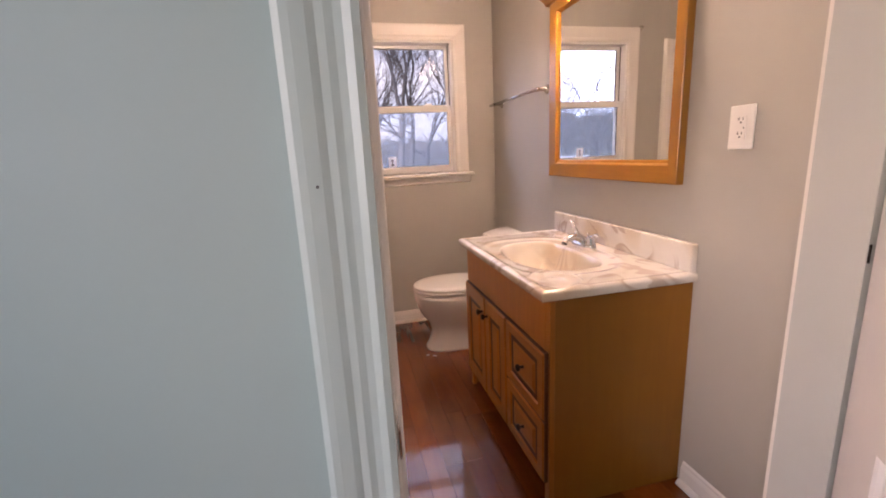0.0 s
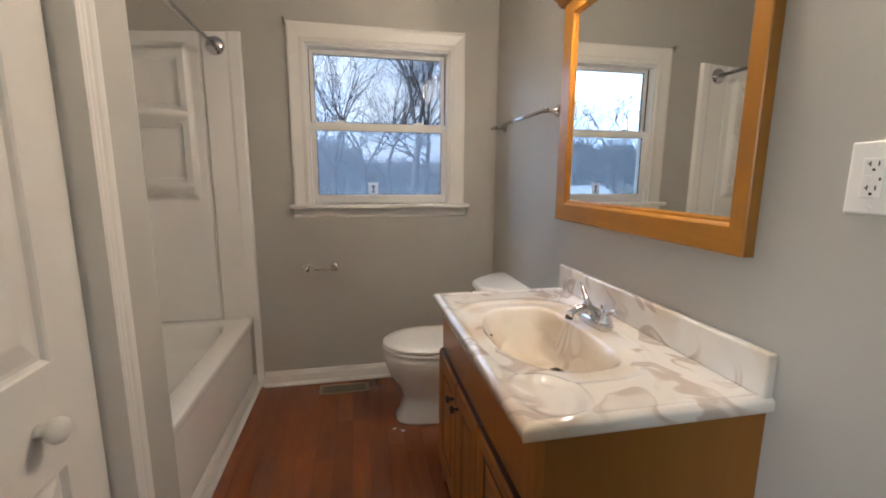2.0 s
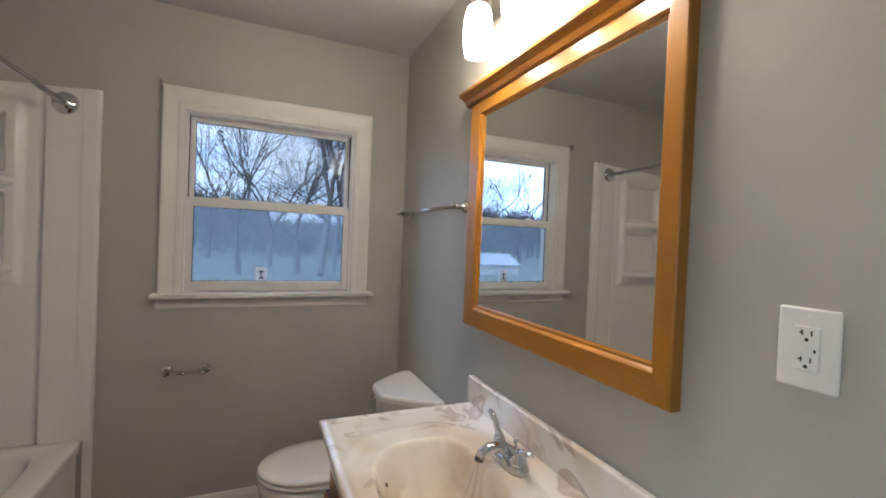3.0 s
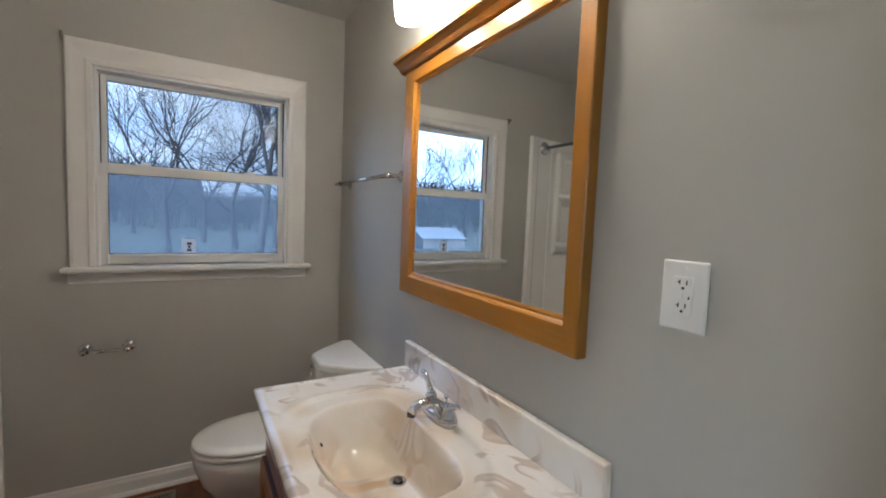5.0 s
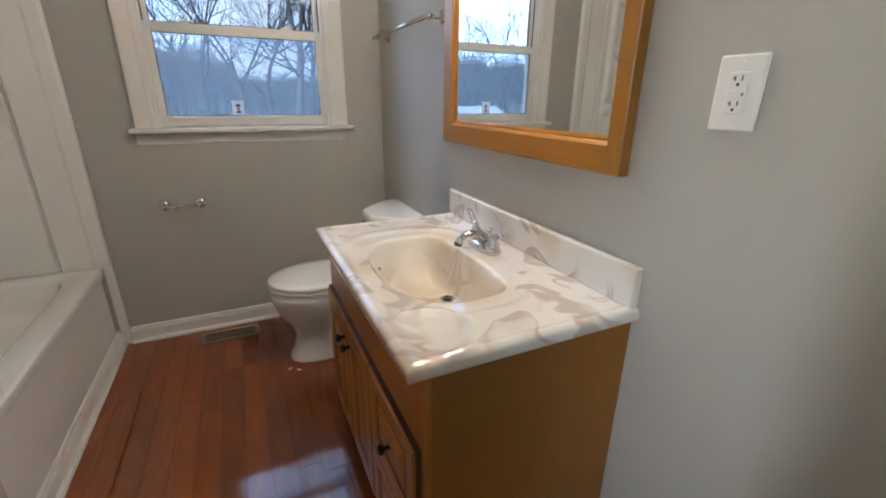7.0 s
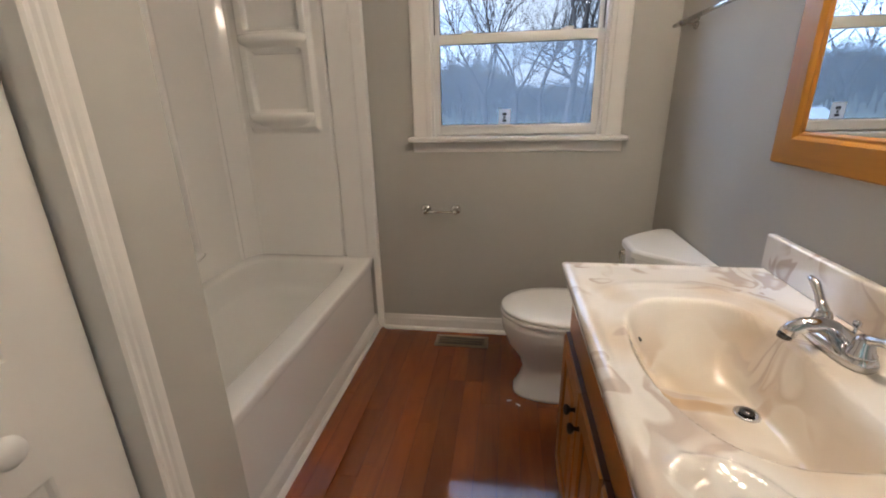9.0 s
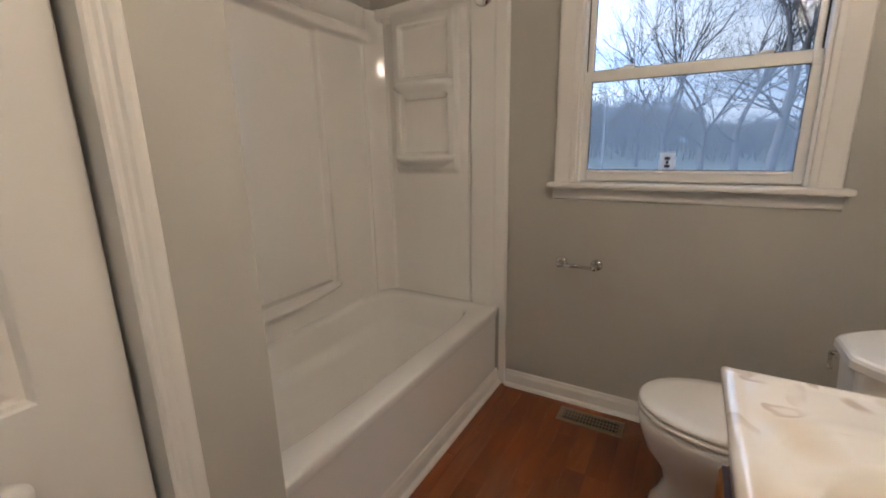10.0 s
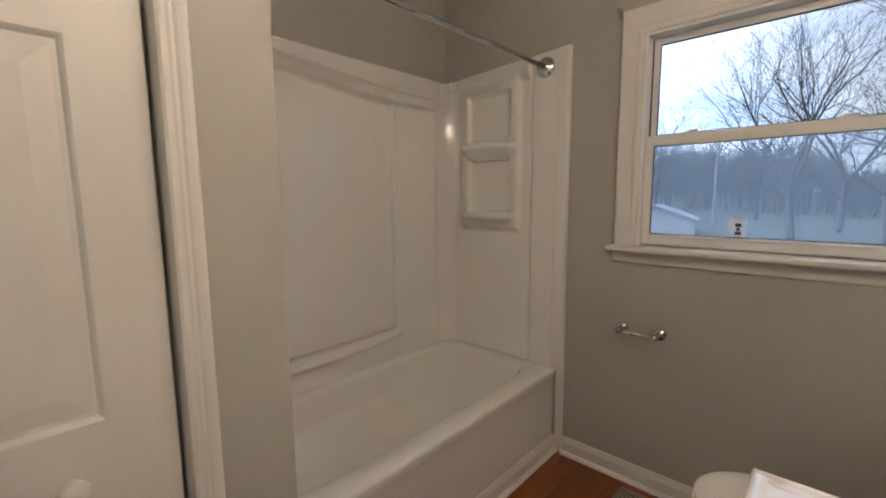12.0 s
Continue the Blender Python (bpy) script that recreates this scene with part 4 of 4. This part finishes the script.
part("post", lathe(bmesh.new(), BASEP, (0, RY, RZ), (-1, 0, 0), 20), POLISHED, ring, "", True)
part("finial", lathe(bmesh.new(), BALL, (0, RY, RZ), (-1, 0, 0), 20), POLISHED, ring, "", True)
part("hoop", tube(bmesh.new(), [(-0.056, RY + 0.100 * math.sin(a), RZ - 0.076 + 0.075 * math.cos(a)) for a in span(0, 2 * math.pi, 40)], 0.0045, 10), POLISHED, ring, "", True)

tp = thing("toilet_paper_holder", "empty chrome toilet paper holder on the wall", "paper holder")
PX0, PX1, PZ = -1.160, -1.000, 0.727
for x in (PX0, PX1):
    p = part("post", lathe(bmesh.new(), BASEP, (x, 0, PZ), (0, -1, 0), 20), POLISHED, tp, "", True)
    part("finial", lathe(bmesh.new(), BALL, (x, 0, PZ), (0, -1, 0), 20), POLISHED, p, "", True)
part("roller", tube(bmesh.new(), [(PX0, -0.060, PZ), (PX0 + 0.022, -0.060, PZ), (PX0 + 0.023, -0.060, PZ), (-1.081, -0.060, PZ), (-1.080, -0.060, PZ), (PX1 - 0.023, -0.060, PZ), (PX1 - 0.022, -0.060, PZ), (PX1, -0.060, PZ)], [0.006, 0.006, 0.0085, 0.0085, 0.0075, 0.0075, 0.006, 0.006], 14), POLISHED, tp, "", True)

# ---- toilet ----
toi = thing("toilet", "white porcelain two-piece toilet with closed lid", "toilet")
TY = -0.490
bm = loft(bmesh.new(), [oval(-0.455, TY, 0.0, 0.228, 0.108, 2.8), oval(-0.455, TY, 0.012, 0.226, 0.106, 2.8), oval(-0.455, TY, 0.05, 0.205, 0.095, 2.6), oval(-0.450, TY, 0.12, 0.190, 0.088, 2.4), oval(-0.460, TY, 0.18, 0.200, 0.100, 2.3), oval(-0.480, TY, 0.25, 0.230, 0.145, 2.2), oval(-0.490, TY, 0.32, 0.245, 0.172, 2.15), oval(-0.495, TY, 0.36, 0.248, 0.180, 2.15), oval(-0.495, TY, 0.385, 0.244, 0.178, 2.15), oval(-0.495, TY, 0.390, 0.230, 0.165, 2.15)])
part("bowl", bm, PORCELAIN, toi, "", True)
bm = loft(bmesh.new(), [oval(-0.20, TY, 0.28, 0.12, 0.09, 4), oval(-0.18, TY, 0.36, 0.15, 0.13, 4), oval(-0.17, TY, 0.388, 0.155, 0.14, 4)])
part("tank_shelf", bm, PORCELAIN, toi, "", True)


def tank_ring(z, half, front, back=-0.018, n=40, r=0.03):
    pts = []
    for t in span(-1, 1, n):
        bow = (front - 0.055) * max(0.0, (abs(t) - 0.30) / 0.70) ** 1.35
        pts.append((-front + bow, TY + half * t, z))
    return pts + [(back, TY + half - 0.004, z), (back, TY - half + 0.004, z)]


bm = loft(bmesh.new(), [tank_ring(0.39, 0.195, 0.205), tank_ring(0.42, 0.205, 0.218), tank_ring(0.68, 0.222, 0.236)])
part("tank", bm, PORCELAIN, toi, "", False)
bm = loft(bmesh.new(), [tank_ring(0.680, 0.232, 0.247, -0.010), tank_ring(0.684, 0.236, 0.252, -0.008), tank_ring(0.705, 0.236, 0.252, -0.008), tank_ring(0.713, 0.232, 0.247, -0.010), tank_ring(0.717, 0.222, 0.236, -0.018)])
part("tank_lid", bm, PORCELAIN, toi, "", False)


def seat_ring(z, k):
    out = []
    for i in range(56):
        a = 6.28319 * i / 56
        c, s = math.cos(a), math.sin(a)
        ax = 0.262 if c < 0 else 0.205
        p = 2.1 if c < 0 else 3.2
        out.append((-0.485 + (ax + k) * math.copysign(abs(c) ** (2 / p), c), TY + (0.186 + k) * math.copysign(abs(s) ** (2 / p), s), z))
    return out


part("seat", loft(bmesh.new(), [seat_ring(0.391, -0.008), seat_ring(0.395, 0.0), seat_ring(0.407, 0.0), seat_ring(0.411, -0.006)]), SEAT, toi, "", True)
part("lid", loft(bmesh.new(), [seat_ring(0.413, -0.008), seat_ring(0.416, -0.002), seat_ring(0.426, -0.002), seat_ring(0.433, -0.010), seat_ring(0.437, -0.05), seat_ring(0.438, -0.12)]), SEAT, toi, "closed white plastic lid", True)
for dy in (-0.075, 0.075):
    part("hinge", boxed(-0.290, -0.262, TY + dy - 0.02, TY + dy + 0.02, 0.39, 0.425, bevel=0.006), SEAT, toi)
bm = lathe(bmesh.new(), [(0.014, 0), (0.014, 0.006), (0.008, 0.010), (0.008, 0.02)], (-0.213, TY + 0.155, 0.625), (-1, 0.2, 0), 14)
tube(bm, [(-0.232, TY + 0.157, 0.625), (-0.238, TY + 0.13, 0.618), (-0.246, TY + 0.085, 0.606)], [0.006, 0.005, 0.007], 8)
part("flush_lever", bm, NICKEL, toi, "metal flush lever", True)
for dy in (-0.095, 0.095):
    part("bolt_cap", lathe(bmesh.new(), [(0.014, 0), (0.013, 0.010), (0.006, 0.017)], (-0.36, TY + dy * 1.28, 0.002), n=14), SEAT, toi, "", True)

# ---- floor register ----
vent = thing("floor_register", "beige metal floor register with dark slots in the hardwood floor", "floor vent")
vx0, vx1, vy0, vy1 = -1.108, -0.815, -0.188, -0.072
REG = painted("register_enamel", (0.21, 0.15, 0.085), 0.4, 0.1, 0.1, 60)
part("backing", boxed(vx0 + 0.012, vx1 - 0.012, vy0 + 0.012, vy1 - 0.012, 0.001, 0.0025), DARK, vent)
bm = bmesh.new()
for q in ((vx0, vx1, vy0, vy0 + 0.022), (vx0, vx1, vy1 - 0.022, vy1), (vx0, vx0 + 0.022, vy0 + 0.022, vy1 - 0.022), (vx1 - 0.022, vx1, vy0 + 0.022, vy1 - 0.022)):
    box(bm, q[0], q[1], q[2], q[3], 0.001, 0.006, bevel=0.0015, segments=1)
part("frame", bm, REG, vent)
for k in range(17):
    x = vx0 + 0.022 + (vx1 - vx0 - 0.044) * (k + 0.5) / 17
    part("slat", boxed(x - 0.0019, x + 0.0019, vy0 + 0.022, vy1 - 0.022, 0.002, 0.0052), REG, vent)
for y in (-0.142, -0.118):
    part("cross_bar", boxed(vx0 + 0.022, vx1 - 0.022, y - 0.003, y + 0.003, 0.002, 0.0056), REG, vent)

# ---- closet bifold doors and the open bathroom door ----
bif = thing("bifold_door", "closed white painted two-leaf bifold closet door with raised panels", "closet door")
leaf_at = lambda u, v, w: (-1.346 + w, u, v)
kw = dict(rim=0.016, slope=0.034, depth=0.009, field_w=-0.001)
for a, b, pa, pb in ((-2.046, -1.722, -2.000, -1.824), (-2.378, -2.052, -2.272, -2.096)):
    panelled("leaf", leaf_at, a, b, 0.012, 2.028, 0.030, [(pa, pb, 0.17, 0.785), (pa, pb, 0.968, 1.572), (pa, pb, 1.68, 1.90)], DOOR, bif, kw, 0.003)
part("knob", lathe(bmesh.new(), [(0.011, 0), (0.009, 0.006), (0.010, 0.014), (0.018, 0.020), (0.021, 0.028), (0.019, 0.036), (0.012, 0.041), (0.004, 0.042)], (-1.346, -1.875, 0.876), (1, 0, 0), 24), DOOR, bif, "white painted round knob", True)
structure("closet_back", boxed(-1.43, -1.415, CY0 - 0.02, CY1 + 0.02, 0, DTOP + 0.02), CLOSET, "dark closet interior behind the doors")

dr1 = thing("door_1", "open white painted panelled bathroom door", "door")
dr1["kind"] = "structure"
HX, HY = DR - 0.003, HINGE_Y - 0.006
swing = Matrix.Translation((HX, HY, 0)) @ Matrix.Rotation(radians(-35), 4, "Z")
door_at = lambda u, v, w: tuple(swing @ Vector((0.0 - w - 0.0, -u, v)))
kw = dict(rim=0.016, slope=0.034, depth=0.010, field_w=-0.001)
leafs = panelled("leaf", door_at, 0.010, 0.745, 0.012, 2.03, 0.035, [(u, u + 0.24, a, b) for u in (0.105, 0.40) for a, b in ((0.2, 0.770), (0.972, 1.58), (1.70, 1.92))], OPEN_DOOR, dr1, kw, 0.002)
for z in (0.25, 1.05, 1.80):
    part("hinge", tube(bmesh.new(), [(HX + 0.001, HY + 0.001, z - 0.015), (HX + 0.001, HY + 0.001, z + 0.015)], 0.0018, 10), BRONZE, dr1, "dark butt hinge")

for cx_, cy_, a in ((-0.70, -0.60, 20), (-0.66, -0.625, -35)):
    ch = tagged(part("caulk_crumb", boxed(-0.011, 0.011, -0.004, 0.004, 0, 0.003, bevel=0.0012), SEAT), "small white crumb of caulk on the hardwood floor", "debris", "caulk crumbs beside the toilet")
    ch.location, ch.rotation_euler = (cx_, cy_, 0.0), (0, 0, radians(a))

# ---- outside: ground, hill, shed, trees ----
GZ = -1.15


def land(x, y):
    d = max(0.0, y - 34.0)
    side = min(0.05, 0.012 + 0.20 * max(0.0, -x / max(y, 20.0)))
    return GZ + side * d * step(d, 0, 25) * (1 - 0.6 * step(y, 130, 320)) + 0.12 * noise.noise((x * 0.08, y * 0.08, 0))


ys = span(-60, 60, 60) + span(64, 420, 50)
gr = field(bmesh.new(), span(-320, 240, 90), ys, lambda x, y: (x, y, land(x, y) if y > 2 else GZ))
structure("ground", gr, GRASS, "winter lawn rising to a wooded hillside", True)

rng = random.Random(7)


def stick(vf, pts, rs, sides):
    """Adds an open tapered tube to the lists of points and faces."""
    vs, fs = vf
    base = len(vs)
    d = (pts[-1] - pts[0]).normalized()
    u = d.cross(Vector((0.3, 1.0, 0.2))).normalized()
    w = d.cross(u)
    for p, r in zip(pts, rs):
        vs.extend(p + (u * math.cos(6.28319 * k / sides) + w * math.sin(6.28319 * k / sides)) * r for k in range(sides))
    for row in range(len(pts) - 1):
        a = base + row * sides
        fs.extend((a + k, a + (k + 1) % sides, a + sides + (k + 1) % sides, a + sides + k) for k in range(sides))


def branch(vf, p, d, length, r, depth, sides, rng, spread=0.5):
    n = 3 if depth > 2 else 2
    pts, rs, dd = [p.copy()], [r], d.copy()
    for k in range(n):
        dd = (dd + Vector((rng.uniform(-1, 1), rng.uniform(-1, 1), rng.uniform(-0.35, 0.6))) * 0.20).normalized()
        pts.append(pts[-1] + dd * (length / n))
        rs.append(max(0.006, r * (1 - 0.42 * (k + 1) / n)))
    stick(vf, pts, rs, sides)
    if depth <= 0:
        return
    for k in range(4 if depth == 4 else 3):
        at = pts[-1] if k == 0 else pts[rng.randrange(1, len(pts))]
        side = dd.cross(Vector((rng.uniform(-1, 1), rng.uniform(-1, 1), rng.uniform(-1, 1)))).normalized()
        ang = spread * rng.uniform(0.6, 1.4) * (0.5 if k == 0 else 1.0)
        nd = (dd * math.cos(ang) + side * math.sin(ang) + Vector((0, 0, 0.03))).normalized()
        branch(vf, at, nd, length * rng.uniform(0.60, 0.84), r * (0.60 if k == 0 else 0.46), depth - 1, max(3, sides - 1), rng, spread)


def sticks_mesh(name, vf, material):
    me = bpy.data.meshes.new(name)
    me.from_pydata(*[[tuple(v) for v in vf[0]], [], vf[1]])
    me.materials.append(material)
    return me


def tree(x, y, height, r, seed, levels=6, fork=False, label=""):
    rg = random.Random(seed)
    z = land(x, y) - 0.1
    t = thing("tree", label or "tall bare winter tree with dark branching limbs", "tree", "bare trees behind the house", (x, y, z))
    tr = bmesh.new()
    trunk_h = height * (0.22 if fork else 0.34)
    lean = Vector((rg.uniform(-0.10, 0.10), rg.uniform(-0.05, 0.05), 1)).normalized()
    top = lean * trunk_h
    tube(tr, [(0, 0, 0), (0, 0, 0.3), lean * trunk_h * 0.5, top], [r * 1.5, r * 1.1, r * 0.95, r * 0.8], 9)
    part("trunk", tr, BARK, t)
    vf = ([], [])
    for k in range(3 if fork else 2):
        a = rg.uniform(0, 6.28) + k * 2.2
        tilt = 0.50 if fork else 0.22
        d = Vector((math.cos(a) * tilt, math.sin(a) * tilt, 1)).normalized()
        branch(vf, top, d, height * 0.25, r * 0.62, levels - 1, 6, rg, 0.60)
    for k in range(2 if fork else 4):
        a = rg.uniform(0, 6.28)
        branch(vf, lean * trunk_h * rg.uniform(0.55, 0.95), Vector((math.cos(a), math.sin(a), 0.6)).normalized(), height * 0.16, r * 0.3, levels - 3, 5, rg, 0.55)
    new("crown", sticks_mesh("crown", vf, BARK)).parent = t
    return t


for k, (x, y, h, r, fork) in enumerate(((-2.1, 27, 13, 0.17, True), (-0.2, 33, 14, 0.17, True), (1.5, 28, 14, 0.19, True), (2.75, 26, 15, 0.23, False), (4.0, 29, 15, 0.19, False), (5.4, 30, 14, 0.20, True), (8.0, 28, 15, 0.2, True), (12.0, 30, 14, 0.2, False), (-12.5, 40, 11, 0.16, True), (-19.0, 34, 13, 0.2, True), (-26.0, 38, 14, 0.2, True), (18.0, 32, 14, 0.2, True), (-5.5, 44, 13, 0.17, True))):
    tree(x, y, h, r, 100 + k, 6, fork)

# far woods on the hill: nobody could count them
wd = ([], [])
for k in range(2600):
    y = 50 + 95 * rng.random() ** 1.2
    x = rng.uniform(-1.15, 0.55) * y
    h = rng.uniform(4.0, 7.2) * (1.0 if x < 0 else 0.45)
    p = Vector((x, y, land(x, y) - 0.2))
    stick(wd, [p, p + Vector((rng.uniform(-0.4, 0.4), 0, h * 0.55)), p + Vector((rng.uniform(-0.8, 0.8), 0, h))], [0.12, 0.07, 0.02], 3)
    for j in range(12):
        q = p + Vector((0, 0, h * rng.uniform(0.25, 0.92)))
        a, s = rng.uniform(0, 6.28), rng.uniform(0.9, 2.4)
        e = q + Vector((math.cos(a) * s * 0.6, math.sin(a) * s * 0.6, s))
        stick(wd, [q, e], [0.04, 0.012], 3)
        for i in range(3):
            b = q.lerp(e, rng.uniform(0.35, 1))
            stick(wd, [b, b + Vector((rng.uniform(-1, 1), rng.uniform(-0.5, 0.5), rng.uniform(0.3, 1.4)))], [0.03, 0.01], 3)
tagged(new("far_woods", sticks_mesh("far_woods", wd, TWIG)), "bare grey-brown winter woods on the hillside", "woods", "", "stuff")



def outbuilding(x, y, width, depth, eaves, ridge, label, window=True, turn=0.0):
    b = thing("shed", label, "shed", "outbuildings behind the house", (x, y, land(x, y) - 0.05))
    b.rotation_euler = (0, 0, radians(turn))
    w = bmesh.new()
    sweep(w, [(-width / 2, 0), (width / 2, 0), (width / 2, eaves), (0, ridge), (-width / 2, eaves)], (0, 0, 0), (0, depth, 0), (1, 0, 0), (0, 0, 1))
    part("wall", w, SIDING, b)
    o = 0.18
    for s_ in (-1, 1):
        part("roof", sweep(bmesh.new(), [(0, ridge + 0.02), (s_ * (width / 2 + o), eaves - o * (ridge - eaves) / (width / 2) + 0.02), (s_ * (width / 2 + o), eaves - o * (ridge - eaves) / (width / 2) + 0.09), (0, ridge + 0.09)], (0, -o, 0), (0, depth + o, 0), (1, 0, 0), (0, 0, 1)), SIDING if width < 1.2 else METAL_ROOF, b, "pale roof")
    if window:
        part("window", boxed(-0.26, 0.26, -0.04, -0.002, eaves * 0.40, eaves * 0.40 + 0.62), DARK, b, "dark window opening")
    return b


outbuilding(-15.4, 30.0, 3.6, 4.0, 0.9, 1.7, "low outbuilding with a pale metal gable roof", False, 90)
outbuilding(-8.6, 26.0, 4.4, 5.0, 0.9, 1.75, "white gabled outbuilding with a long pale metal roof", False, 12)

pole = thing("light_pole", "thin grey street light pole with a curved arm", "street lamp", "", (-6.4, 31.0, GZ))
part("mast", tube(bmesh.new(), [(0, 0, 0), (0, 0, 5.6)], [0.07, 0.05], 8), METAL_ROOF, pole)
part("arm", tube(bmesh.new(), [(0, 0, 5.6), (-0.25, 0, 5.85), (-0.7, 0, 5.85)], 0.04, 6), METAL_ROOF, pole)
part("lamp_head", boxed(-1.1, -0.65, -0.1, 0.1, 5.76, 5.88, bevel=0.03), SIDING, pole)

# ---- hardwood floor, plank by plank ----
structure_floor = structure("floor", boxed(-2.24, 0.0, DOOR_OUT + 0.02, 0.0, -0.12, -0.012), DARK, "glossy reddish-brown cherry hardwood plank floor")
PLANK = 0.083
meshes = {}


def plank_mesh(length):
    key = round(length, 3)
    if key not in meshes:
        bm = boxed(-PLANK / 2 + 0.0004, PLANK / 2 - 0.0004, 0.0005, length - 0.0005, -0.012, 0.0)
        es = [e for e in bm.edges if all(v.co.z > -0.001 for v in e.verts)]
        bmesh.ops.bevel(bm, geom=es, offset=0.0004, segments=1, affect="EDGES")
        bmesh.ops.recalc_face_normals(bm, faces=bm.faces)
        me = bpy.data.meshes.new("plank")
        bm.to_mesh(me)
        bm.free()
        me.materials.append(FLOOR_WOOD)
        meshes[key] = me
    return meshes[key]


rp = random.Random(21)
for c in range(19):
    x = -1.489 + PLANK * (c + 0.5)
    if x > 0.01:
        break
    y = DOOR_OUT + 0.02
    first = True
    while y < -0.005:
        ln = rp.choice((0.35, 0.5, 0.65, 0.8, 0.95)) if not first else rp.choice((0.2, 0.35, 0.5, 0.65))
        ln = min(ln, -y)
        if -y - ln < 0.12:
            ln = -y
        ob = new("plank", plank_mesh(ln))
        ob.location = (x, y, 0)
        ob.rotation_euler = (0, rp.uniform(-0.0009, 0.0009), 0)
        ob.parent = structure_floor
        y += ln
        first = False
